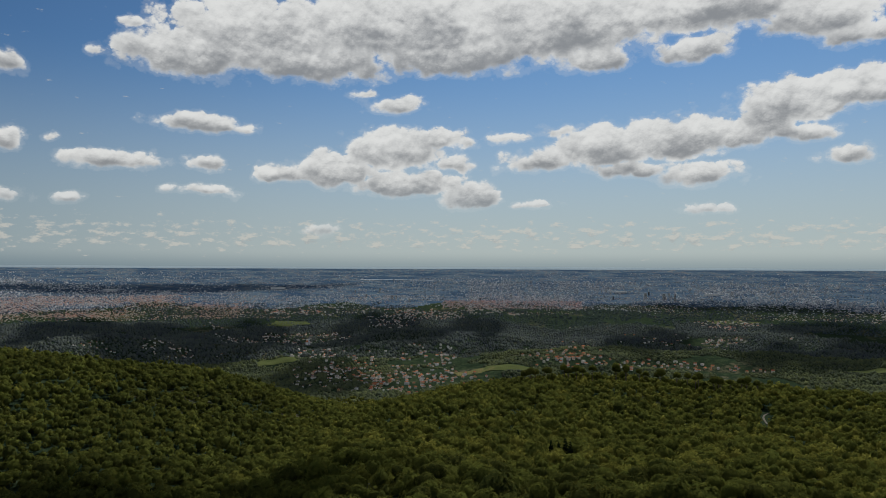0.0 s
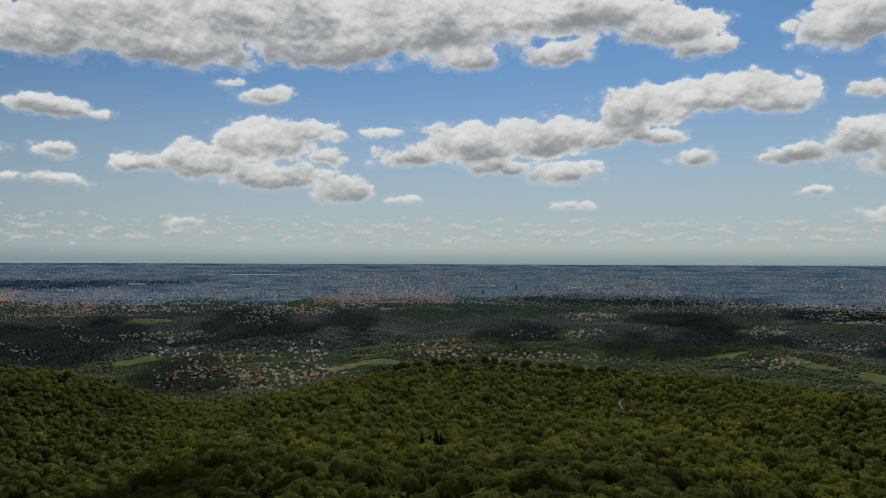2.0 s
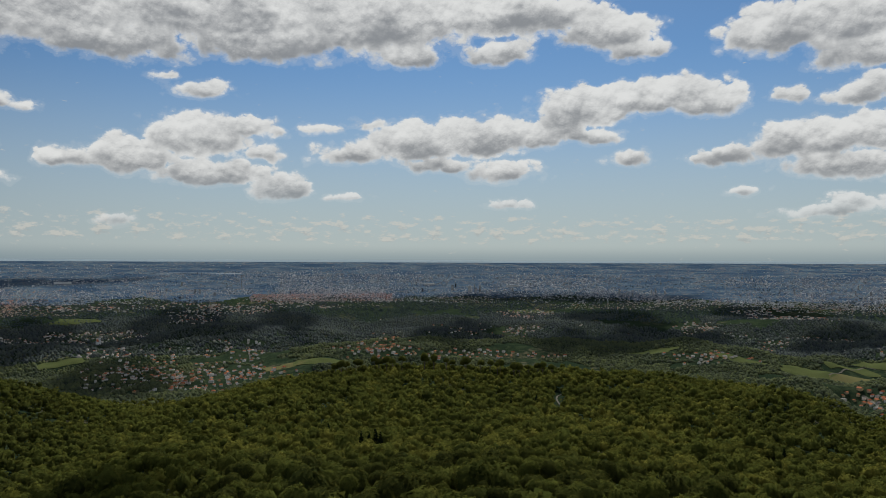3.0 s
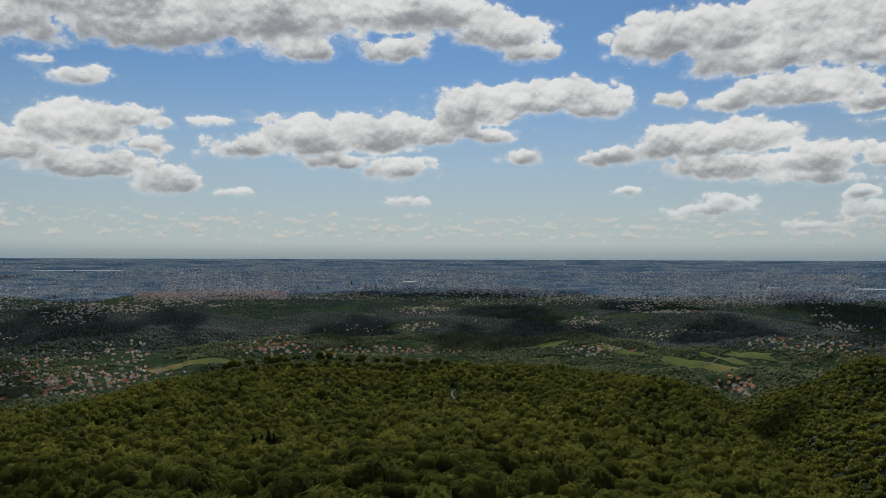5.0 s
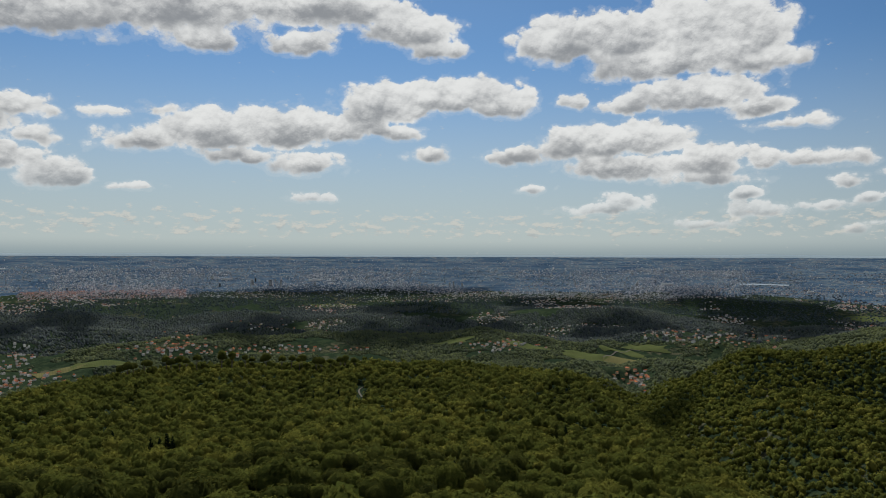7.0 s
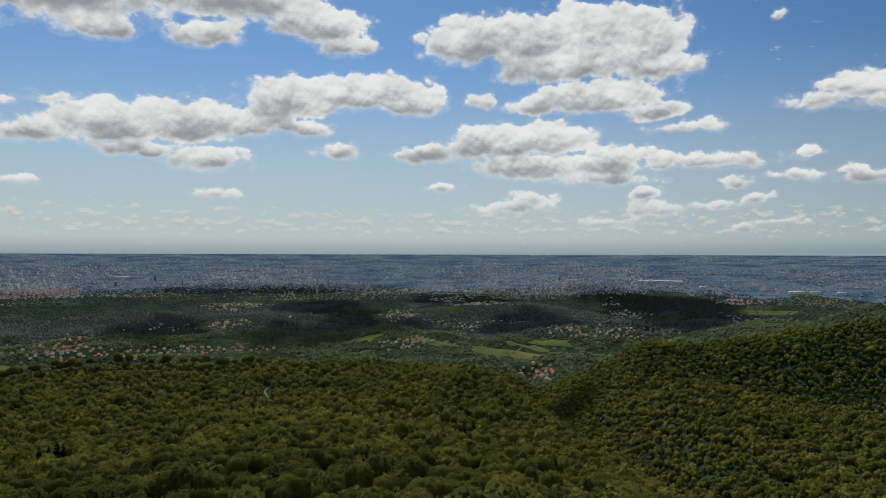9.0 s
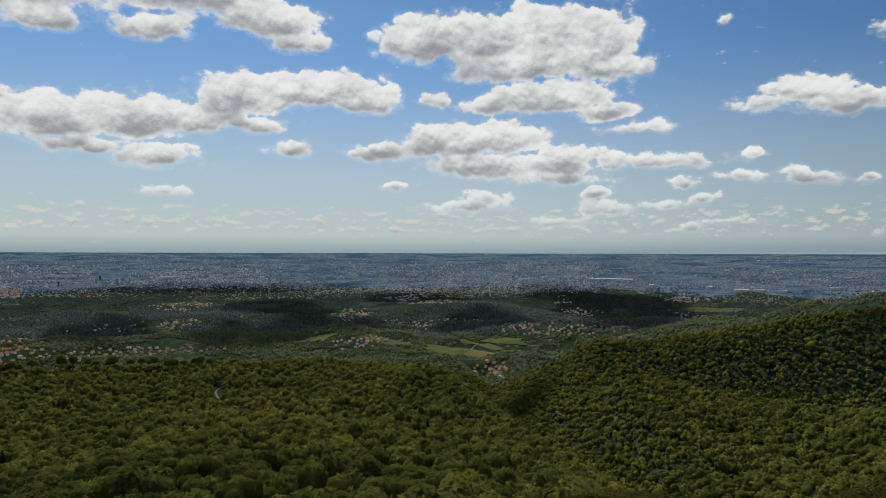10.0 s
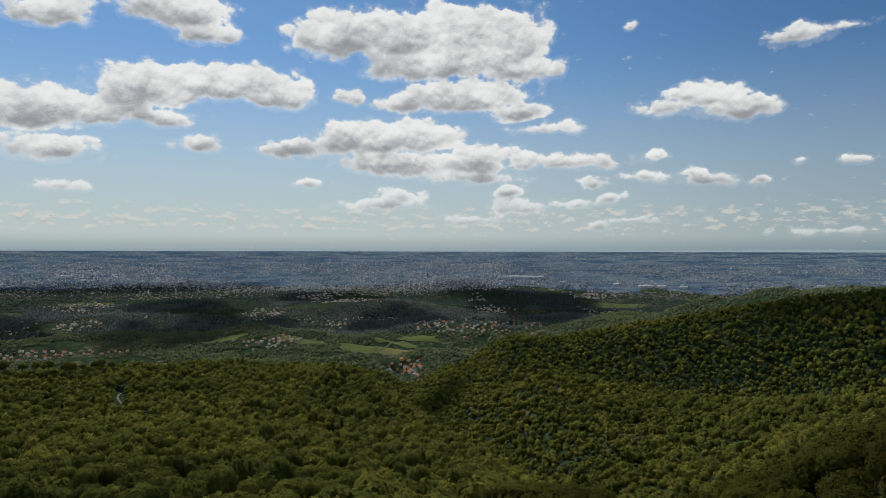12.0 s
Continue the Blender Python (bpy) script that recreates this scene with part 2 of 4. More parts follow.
M_CONIFER = foliage("conifer_needles", (0.010, 0.018, 0.008), (0.018, 0.030, 0.011), (0.030, 0.042, 0.014))


def bark_material():
    m, n = material("bark")
    where = n.add("ShaderNodeTexCoord").outputs["Object"]
    g = n.noise(n.vec("MULTIPLY", where, (6, 6, 0.8)), 1.0, 6, 0.65).outputs[0]
    finish(n, n.mix(g, (0.06, 0.048, 0.036), (0.17, 0.145, 0.115)), 0.9, g, 0.6, 0.05)
    return m


M_BARK = bark_material()


def ground_material():
    """Woodland floor on the spurs, then a patchwork of meadow, plough, orchard and scrub over the plain."""
    m, n = material("ground")
    where = n.add("ShaderNodeTexCoord").outputs["Object"]
    patch = n.add("ShaderNodeTexVoronoi", {"Vector": n.vec("MULTIPLY_ADD", n.noise(where, 0.006, 3).outputs["Color"], (60, 60, 0), where), "Scale": 0.011})
    pick = n.add("ShaderNodeSeparateColor", {0: patch.outputs["Color"]}).outputs
    c = n.mix(n.ramp(pick[0], 0.2, 0.5), (0.017, 0.028, 0.014), (0.036, 0.052, 0.026))
    c = n.mix(n.ramp(pick[1], 0.80, 0.86), c, (0.095, 0.090, 0.055))
    c = n.mix(n.ramp(n.noise(where, 0.05, 6, 0.65).outputs[0], 0.40, 0.55), c, (0.015, 0.028, 0.016))
    c = n.mix(n.ramp(n.noise(where, 0.5, 4).outputs[0], 0.3, 0.75, 0.0, 0.5), c, (0.030, 0.036, 0.020))
    finish(n, c, 0.95, n.noise(where, 0.3, 6, 0.7).outputs[0], 0.8, 2.0, spec=0.0)
    return m


M_GROUND = ground_material()


def hazed_plain_material():
    """The far plain: fields, dark wood belts, bare ploughland and pale yards, with haze put into the blue colours."""
    m, n = material("hazed_plain")
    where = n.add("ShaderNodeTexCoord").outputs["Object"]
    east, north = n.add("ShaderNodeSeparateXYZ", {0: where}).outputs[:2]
    # patches stretched around the camera into thin strips, to fit its grazing view
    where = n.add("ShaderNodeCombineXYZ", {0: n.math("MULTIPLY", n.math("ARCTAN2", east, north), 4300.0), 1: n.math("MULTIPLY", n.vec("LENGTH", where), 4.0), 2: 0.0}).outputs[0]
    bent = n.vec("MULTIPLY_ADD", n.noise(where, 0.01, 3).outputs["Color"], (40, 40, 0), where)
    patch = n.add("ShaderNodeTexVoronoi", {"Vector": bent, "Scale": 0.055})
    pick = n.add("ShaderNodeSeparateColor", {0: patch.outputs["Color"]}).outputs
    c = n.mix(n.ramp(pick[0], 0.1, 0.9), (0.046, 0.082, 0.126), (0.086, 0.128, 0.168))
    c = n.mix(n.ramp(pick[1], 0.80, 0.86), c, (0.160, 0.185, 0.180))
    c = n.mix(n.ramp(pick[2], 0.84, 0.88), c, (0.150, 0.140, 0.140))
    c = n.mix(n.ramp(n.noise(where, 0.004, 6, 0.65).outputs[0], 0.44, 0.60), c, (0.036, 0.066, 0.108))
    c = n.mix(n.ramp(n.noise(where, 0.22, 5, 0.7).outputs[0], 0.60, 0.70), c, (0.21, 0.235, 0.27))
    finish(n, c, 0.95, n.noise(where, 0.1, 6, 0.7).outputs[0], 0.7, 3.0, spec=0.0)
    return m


M_HAZED_PLAIN = hazed_plain_material()


def meadow_material(name, a, b):
    m, n = material(name)
    where = n.add("ShaderNodeTexCoord").outputs["Object"]
    rows = n.math("SINE", n.math("MULTIPLY", n.add("ShaderNodeSeparateXYZ", {0: where}).outputs[0], 1.1))
    c = n.mix(n.noise(where, 0.03, 5, 0.6).outputs[0], a, b)
    c = n.mix(n.ramp(rows, -0.4, 1.0, 0.0, 0.25), c, tuple(x * 0.6 for x in a))
    finish(n, c, 0.9, n.noise(where, 0.8, 4).outputs[0], 0.5, 0.3, spec=0.0)
    return m


M_MEADOW = meadow_material("mown_meadow", (0.056, 0.072, 0.026), (0.096, 0.110, 0.042))
M_STUBBLE = meadow_material("dry_grass", (0.095, 0.095, 0.040), (0.15, 0.135, 0.060))


def plain_material(name, a, b, rough=0.8, scale=0.6):
    m, n = material(name)
    where = n.add("ShaderNodeTexCoord").outputs["Object"]
    own = n.add("ShaderNodeObjectInfo").outputs["Random"]
    isle = n.add("ShaderNodeNewGeometry").outputs["Random Per Island"]
    g = n.noise(where, scale, 5, 0.6).outputs[0]
    c = n.mix(n.math("FRACT", n.math("ADD", own, n.math("MULTIPLY", isle, 0.77))), a, b)
    c = n.mix(n.ramp(g, 0.3, 0.8, 0.0, 0.35), c, tuple(x * 0.55 for x in a))
    finish(n, c, rough, g, 0.2, 0.05, spec=0.0 if rough > 0.84 else 0.25)
    return m


M_TILE = plain_material("roof_tiles", (0.26, 0.080, 0.042), (0.50, 0.21, 0.11), 0.9)
M_GREYROOF = plain_material("weathered_roof", (0.15, 0.14, 0.135), (0.40, 0.38, 0.35), 0.9)
M_RENDER = plain_material("pale_render", (0.56, 0.53, 0.47), (0.84, 0.81, 0.76), 0.85)
M_OCHRE = plain_material("ochre_render", (0.45, 0.34, 0.19), (0.62, 0.52, 0.35), 0.85)
M_CONCRETE = plain_material("concrete", (0.50, 0.50, 0.50), (0.78, 0.77, 0.74), 0.9, 0.2)
M_DARKBLOCK = plain_material("dark_cladding", (0.025, 0.028, 0.035), (0.05, 0.052, 0.06), 0.35, 0.2)
M_WHITE = plain_material("white_sheet_roof", (0.70, 0.70, 0.68), (0.85, 0.85, 0.83), 0.5, 0.2)
M_CITY = plain_material("city_facades", (0.30, 0.32, 0.35), (0.80, 0.80, 0.80), 0.9, 0.2)
M_CITYROOF = plain_material("city_roofs", (0.14, 0.145, 0.165), (0.62, 0.61, 0.60), 0.9, 0.2)
M_ROAD = plain_material("pale_road", (0.12, 0.115, 0.095), (0.17, 0.16, 0.135), 0.95, 0.3)
M_GLASS = plain_material("window_glass", (0.03, 0.035, 0.04), (0.05, 0.06, 0.07), 0.1, 0.3)
M_WATER = plain_material("river_water", (0.30, 0.34, 0.35), (0.36, 0.40, 0.41), 0.15, 0.01)
M_WOOD = plain_material("door_wood", (0.12, 0.07, 0.04), (0.20, 0.12, 0.07), 0.6)


# ---------------------------------------------------------------- the lie of the land
def spline(xs, ys, x):
    """Natural cubic through (xs, ys); ys may hold rows of values."""
    xs, ys = np.asarray(xs, float), np.asarray(ys, float)
    k, h = len(xs), np.diff(xs)
    A, B = np.eye(k), np.zeros(ys.shape)
    for i in range(1, k - 1):
        A[i, i - 1], A[i, i], A[i, i + 1] = h[i - 1], 2 * (h[i - 1] + h[i]), h[i]
        B[i] = 6 * ((ys[i + 1] - ys[i]) / h[i] - (ys[i] - ys[i - 1]) / h[i - 1])
    m2 = np.linalg.solve(A, B)
    x = np.clip(x, xs[0], xs[-1])
    i = np.clip(np.searchsorted(xs, x) - 1, 0, k - 2)
    t, hh = x - xs[i], h[i]
    if ys.ndim > 1:
        t, hh = t[..., None], hh[..., None]
    u = hh - t
    return (m2[i] * u**3 + m2[i + 1] * t**3) / (6 * hh) + (ys[i] / hh - m2[i] * hh / 6) * u + (ys[i + 1] / hh - m2[i + 1] * hh / 6) * t


def value_noise(x, y, seed=0):
    xi, yi = np.floor(x).astype(np.int64), np.floor(y).astype(np.int64)
    fx, fy = x - xi, y - yi
    fx, fy = fx * fx * (3 - 2 * fx), fy * fy * (3 - 2 * fy)

    def lattice(a, b):
        h = (a * 374761393 + b * 668265263 + seed * 982451653) & 0x7FFFFFFF
        h = ((h ^ (h >> 13)) * 1274126177) & 0x7FFFFFFF
        return ((h ^ (h >> 16)) & 0xFFFF) / 65535.0

    a, b, c, d = lattice(xi, yi), lattice(xi + 1, yi), lattice(xi, yi + 1), lattice(xi + 1, yi + 1)
    return (a + (b - a) * fx) * (1 - fy) + (c + (d - c) * fx) * fy - 0.5


def fbm(x, y, size, octaves=4, seed=0):
    total, amp = np.zeros(np.shape(x)), 1.0
    for o in range(octaves):
        total += amp * value_noise(x / size + 17.3 * o, y / size - 9.1 * o, seed + o)
        size, amp = size / 2.03, amp * 0.5
    return total


# canopy height under the camera's level along rays from below it, fitted to the skylines it sees: (bearing, drop at
# each ring)
RINGS = (100, 200, 350, 550, 750, 900, 1080, 1300, 1600)
SPURS = []


def spur(bearing, *drops):
    SPURS.append((bearing, drops))


spur(-60, 40, 70, 100, 100, 70, 52, 37, 30, 30)
spur(-35, 55, 95, 130, 128, 110, 94, 99, 150, 270)
spur(-25, 55, 95, 122, 130, 122, 112, 123, 176, 275)
spur(-17, 52, 88, 113, 135, 142, 140, 155, 203, 280)
spur(-9, 50, 76, 95, 122, 146, 165, 196, 242, 285)
spur(0, 50, 72, 92, 113, 132, 152, 187, 243, 288)
spur(8, 48, 68, 92, 115, 130, 140, 172, 234, 290)
spur(20, 46, 68, 92, 116, 136, 138, 162, 221, 290)
spur(32, 45, 68, 94, 120, 140, 141, 160, 213, 290)
spur(38, 44, 68, 96, 124, 140, 138, 165, 225, 290)
spur(41, 44, 68, 97, 124, 138, 138, 178, 240, 292)
spur(43.2, 44, 67, 97, 122, 131, 144, 196, 250, 292)
spur(44.8, 44, 67, 98, 122, 133, 158, 208, 258, 292)
spur(46.3, 43, 67, 99, 125, 145, 180, 216, 262, 290)
spur(47.4, 43, 67, 100, 127, 152, 192, 215, 205, 290)
spur(49, 42, 66, 101, 129, 160, 198, 196, 178, 285)
spur(52, 41, 66, 102, 134, 176, 184, 190, 158, 270)
spur(56, 40, 66, 110, 152, 166, 160, 196, 150, 262)
spur(61, 40, 66, 118, 156, 158, 163, 205, 133, 235)
spur(66, 40, 68, 124, 150, 160, 173, 214, 112, 200)
spur(71, 37, 60, 112, 132, 146, 170, 205, 92, 150)
spur(76, 34, 48, 95, 112, 132, 163, 185, 72, 100)
spur(80, 30, 40, 84, 104, 125, 165, 170, 58, 70)
spur(88, 25, 32, 70, 100, 110, 140, 120, 45, 40)
spur(120, 20, 10, 0, -10, -20, -26, -33, -40, -40)
spur(180, 35, 20, 0, -30, -60, -78, -96, -113, -130)
spur(300, 40, 70, 100, 100, 70, 52, 37, 30, 30)

# foothill knolls: bearing, range, rise, half width across, half width along
KNOLLS = []


def knoll(bearing, away, rise, across, along, turn=0.0):
    KNOLLS.append((bearing, away, rise, across, along, turn))


knoll(9, 2250, 38, 330, 170)
knoll(14, 2950, 40, 420, 160)
knoll(-25, 2700, 42, 380, 180)
knoll(-12, 2600, 30, 260, 150)
knoll(-4, 2900, 34, 300, 130)
knoll(24, 3150, 30, 420, 150)
knoll(36, 2250, 42, 330, 200)
knoll(50, 2500, 46, 420, 200)
knoll(44, 3300, 22, 400, 140)
knoll(51.5, 3650, 36, 260, 90)
knoll(62, 3050, 26, 420, 150)
knoll(72, 2300, 90, 420, 300)
knoll(82, 2000, 150, 500, 350)


# stream gullies cut between the spurs: (bearing, range, drop) down their beds, and how steep their banks are
GULLIES = [
    (((68, 330, 138), (63, 410, 154), (58, 520, 176), (54, 650, 200), (51, 790, 216), (49, 940, 230), (47.6, 1120, 248), (46.6, 1330, 266), (45.8, 1550, 284), (45, 1750, 294)), 0.85),
    (((-20, 330, 108), (-18.2, 430, 121), (-13.5, 620, 144), (-8.6, 900, 172), (-5, 1200, 240), (-4, 1600, 285)), 0.42),
]


def carve(x, y, z):
    for bed, bank in GULLIES:
        best = np.full(np.shape(x), 1e9)
        for (b0, r0, d0), (b1, r1, d1) in zip(bed, bed[1:]):
            ax, ay = r0 * math.sin(radians(b0)), r0 * math.cos(radians(b0))
            bx, by = r1 * math.sin(radians(b1)), r1 * math.cos(radians(b1))
            t = np.clip(((x - ax) * (bx - ax) + (y - ay) * (by - ay)) / ((bx - ax) ** 2 + (by - ay) ** 2), 0, 1)
            away = np.hypot(x - ax - t * (bx - ax), y - ay - t * (by - ay))
            best = np.minimum(best, EYE - (d0 + t * (d1 - d0)) + bank * np.sqrt(away**2 + 400) - bank * 20)
        gap = np.clip((best - z) / 14.0, -1, 1)
        z = np.where(gap >= 1, z, np.where(gap <= -1, best, np.minimum(z, best) - 3.5 * (1 - np.abs(gap)) ** 2))
    return z


# the plain is bent up to eye level to fit the camera's view
def drop_far(r):
    return spline((1600, 2000, 2500, 3000, 3400, 3800, 4200, 4550, 4860), (282, 298, 300, 288, 254, 205, 138, 66, 0), r)


def land(x, y, canopy=False):
    """Height of the ground (or of the canopy over it) at x, y."""
    x, y = np.asarray(x, float), np.asarray(y, float)
    r, b = np.hypot(x, y), np.degrees(np.arctan2(x, y))
    bb = np.where(b < -60, b + 360, b)
    rows = np.array([d for _, d in SPURS], float)
    near = spline([a for a, _ in SPURS], rows, bb)
    rr = np.clip(r, RINGS[0], RINGS[-1])
    lo = np.clip(np.searchsorted(RINGS, rr) - 1, 0, len(RINGS) - 2)
    ring = np.array(RINGS, float)
    k = len(RINGS)
    at = lambda i: np.take_along_axis(near, np.clip(i, 0, k - 1)[..., None], -1)[..., 0]
    t = (rr - ring[lo]) / (ring[lo + 1] - ring[lo])
    p1, p2 = at(lo), at(lo + 1)
    span = ring[lo + 1] - ring[lo]
    m1 = np.where(lo > 0, (p2 - at(lo - 1)) / (ring[lo + 1] - ring[np.maximum(lo - 1, 0)]), 0) * span
    m2 = np.where(lo < k - 2, (at(lo + 2) - p1) / (ring[np.minimum(lo + 2, k - 1)] - ring[lo]), 0) * span
    t2, t3 = t * t, t * t * t
    drop = (2 * t3 - 3 * t2 + 1) * p1 + (t3 - 2 * t2 + t) * m1 + (-2 * t3 + 3 * t2) * p2 + (t3 - t2) * m2
    hub = np.clip(r / 100, 0, 1) ** 2
    drop = drop * hub + 44.0 * (1 - hub)
    wave = fbm(x, y, 240, 4, 3) * 16 * np.clip(r / 500, 0.25, 1) + fbm(x, y, 60, 3, 5) * 4
    z_near = EYE - drop + wave
    hill = fbm(x, y, 560, 5, 11) * 105 + 6
    fade = np.clip((3900 - r) / 1300, 0, 1) ** 1.5
    z_far = EYE - drop_far(r) + hill * fade
    for kb, ka, up, wa, wl, turn in KNOLLS:
        kx, ky = ka * math.sin(radians(kb)), ka * math.cos(radians(kb))
        dx, dy = x - kx, y - ky
        side = dx * math.cos(radians(kb + turn)) - dy * math.sin(radians(kb + turn))
        deep = dx * math.sin(radians(kb + turn)) + dy * math.cos(radians(kb + turn))
        z_far = z_far + up * np.exp(-((side / wa) ** 2) - (deep / wl) ** 2)
    w = np.clip((r - 1300) / 400, 0, 1)
    w = w * w * (3 - 2 * w)
    behind = np.clip((np.abs(((b - 24 + 180) % 360) - 180) - 75) / 25, 0, 1)
    z_far = z_far * (1 - behind) + (EYE + 60 + 0.05 * r) * behind
    z = carve(x, y, z_near * (1 - w) + z_far * w)
    return z if canopy else z - 13.0 * (1 - w) - 9 * w * np.clip((3600 - r) / 600, 0, 1)


def mesh_from(name, verts, faces, mats, tint=None, slot=None, smooth=False, lean=None):
    """A mesh from arrays: faces is (n, 3) or (n, 4)."""
    me = bpy.data.meshes.new(name)
    verts, faces = np.ascontiguousarray(verts, np.float32), np.ascontiguousarray(faces, np.int32)
    n, k = faces.shape
    me.vertices.add(len(verts))
    me.vertices.foreach_set("co", verts.ravel())
    me.loops.add(n * k)
    me.loops.foreach_set("vertex_index", faces.ravel())
    me.polygons.add(n)
    me.polygons.foreach_set("loop_start", np.arange(n, dtype=np.int32) * k)
    for m in mats:
        me.materials.append(m)
    if slot is not None:
        me.polygons.foreach_set("material_index", np.ascontiguousarray(slot, np.int32))
    me.polygons.foreach_set("use_smooth", np.full(n, smooth))
    me.update(calc_edges=True)
    if tint is not None:
        me.attributes.new("tint", "FLOAT", "POINT").data.foreach_set("value", np.ascontiguousarray(tint, np.float32))
    if lean is not None:
        me.normals_split_custom_set_from_vertices(np.ascontiguousarray(lean, np.float32))
    return me


def build_ground():
    bearings = np.concatenate([np.arange(-44, 96, 0.5), np.arange(96, 316, 4.0)])
    rings = np.concatenate([[0.02, 15, 30, 45, 60, 75, 90], np.geomspace(110, 1500, 120), np.linspace(1512, 4860, 210)])
    b, r = np.meshgrid(np.radians(bearings), rings)
    x, y = r * np.sin(b), r * np.cos(b)
    z = land(x, y)
    nb, nr = len(bearings), len(rings)
    i = np.arange(nr - 1)[:, None] * nb
    j = np.arange(nb)[None, :]
    j2 = (j + 1) % nb
    faces = np.stack([i + j, i + nb + j, i + nb + j2, i + j2], -1).reshape(-1, 4)
    # beyond about 3.9 km the ground takes the haze-blue colours
    me = mesh_from("ground", np.stack([x, y, z], -1).reshape(-1, 3), faces, [M_GROUND, M_HAZED_PLAIN], slot=(np.repeat(rings[:-1], nb) + fbm(x, y, 300, 3, 61)[:-1].ravel() * 220 > 3880).astype(int), smooth=True)
    return tagged(new("ground", me), "wooded mountain spurs falling to a wide plain, haze put into its colour", "ground", kind="structure")


build_ground()


def part(name, bm, mat, parent, label=""):
    """Links a bmesh as one mesh object under a thing or part."""
    me = bpy.data.meshes.new(name)
    bm.to_mesh(me)
    bm.free()
    me.materials.append(mat)
    ob = new(name, me)
    ob.parent = parent
    if label:
        tagged(ob, label)
    return ob


def box(bm, cx, cy, cz, sx, sy, sz, turn=0.0):
    bmesh.ops.create_cube(bm, size=1.0, matrix=Matrix.Translation((cx, cy, cz)) @ Matrix.Rotation(turn, 4, "Z") @ Matrix.Diagonal((sx, sy, sz, 1)))
    return bm


# ---------------------------------------------------------------- trees
RNG = np.random.default_rng(7)


def icosphere(level):
    bm = bmesh.new()
    bmesh.ops.create_icosphere(bm, subdivisions=level, radius=1.0)
    v = np.array([p.co[:] for p in bm.verts])
    f = np.array([[p.index for p in q.verts] for q in bm.faces])
    bm.free()
    return v, f


BALLS = {1: icosphere(1), 2: icosphere(2)}


def crown(rng, sprays, core=1, lobes=9, leaf=0.16, wide=1.0, tall=1.05, rim=0.08, follow=0.62):
    """A leafy crown about 1 in half width, its foot at z 0: lobed inner mass and leaf sprays standing off it."""
    centres = rng.normal(size=(lobes, 3))
    centres /= np.linalg.norm(centres, axis=1)[:, None]
    centres[:, 2] = np.abs(centres[:, 2]) * 1.1 - 0.15
    centres *= rng.uniform(0.35, 0.62, (lobes, 1))
    radii = rng.uniform(0.34, 0.56, lobes)

    def outwards(d):
        """Distance from the middle to the outermost lobe along each way d."""
        dc = d @ centres.T
        disc = dc**2 - (centres**2).sum(1)[None] + radii[None] ** 2
        hit = np.where(disc > 0, dc + np.sqrt(np.maximum(disc, 0)), 0.32)
        return hit.max(1)

    V, F = [], []
    bv, bf = BALLS[core]
    R = outwards(bv) * (0.95 if sprays else 1.0) * rng.uniform(0.86, 1.1, len(bv))
    v = bv * R[:, None]
    keep = (v[bf][:, :, 2].max(1) > -0.28)
    V.append(v)
    F.append(bf[keep])
    if sprays:
        d = rng.normal(size=(sprays, 3))
        d[:, 2] = np.where(d[:, 2] < -0.3, -d[:, 2], d[:, 2])
        d /= np.linalg.norm(d, axis=1)[:, None]
        p = d * (outwards(d) * rng.uniform(0.8, 1.0 + rim, sprays))[:, None]
        n = d + rng.normal(size=(sprays, 3)) * 0.45 + np.array([0, 0, 0.3])
        n /= np.linalg.norm(n, axis=1)[:, None]
        a = np.cross(n, rng.normal(size=(sprays, 3)))
        a /= np.linalg.norm(a, axis=1)[:, None]
        c = np.cross(n, a)
        s = (leaf * rng.uniform(0.6, 1.35, sprays))[:, None]
        q = np.stack([p - a * s, p + a * s * 0.7 - c * s * 0.8, p + a * s * 0.5 + c * s], 1)
        V.append(q.reshape(-1, 3))
        F.append(len(v) + np.arange(3 * sprays).reshape(-1, 3))
    v, f = np.concatenate(V), np.concatenate(F)
    lean = v / np.linalg.norm(v, axis=1)[:, None]
    if sprays:
        lean[-3 * sprays:] = lean[-3 * sprays:] * follow + np.repeat(n, 3, axis=0) * (1 - follow)
    lean = lean * np.array([1, 1, 1 / tall]) + np.array([0, 0, 0.12])
    lean /= np.linalg.norm(lean, axis=1)[:, None]
    v = v * np.array([wide, wide, tall])
    v[:, 2] += 0.28 * tall
    return v, f, lean


def scatter(r0, r1, b0, b1, step, seed):
    """Jittered places, about step apart, in a sector of the plan."""
    rng = np.random.default_rng(seed)
    n = int(math.ceil(2 * r1 / step)) + 1
    g = (np.arange(n) - n / 2) * step
    x, y = np.meshgrid(g, g)
    x = x + np.where(np.arange(n)[:, None] % 2, step / 2, 0)
    x, y = (x + rng.uniform(-0.36, 0.36, x.shape) * step).ravel(), (y + rng.uniform(-0.36, 0.36, y.shape) * step).ravel()
    r, b = np.hypot(x, y), np.degrees(np.arctan2(x, y))
    ok = (r >= r0) & (r < r1) & (b >= b0) & (b < b1)
    return x[ok], y[ok]


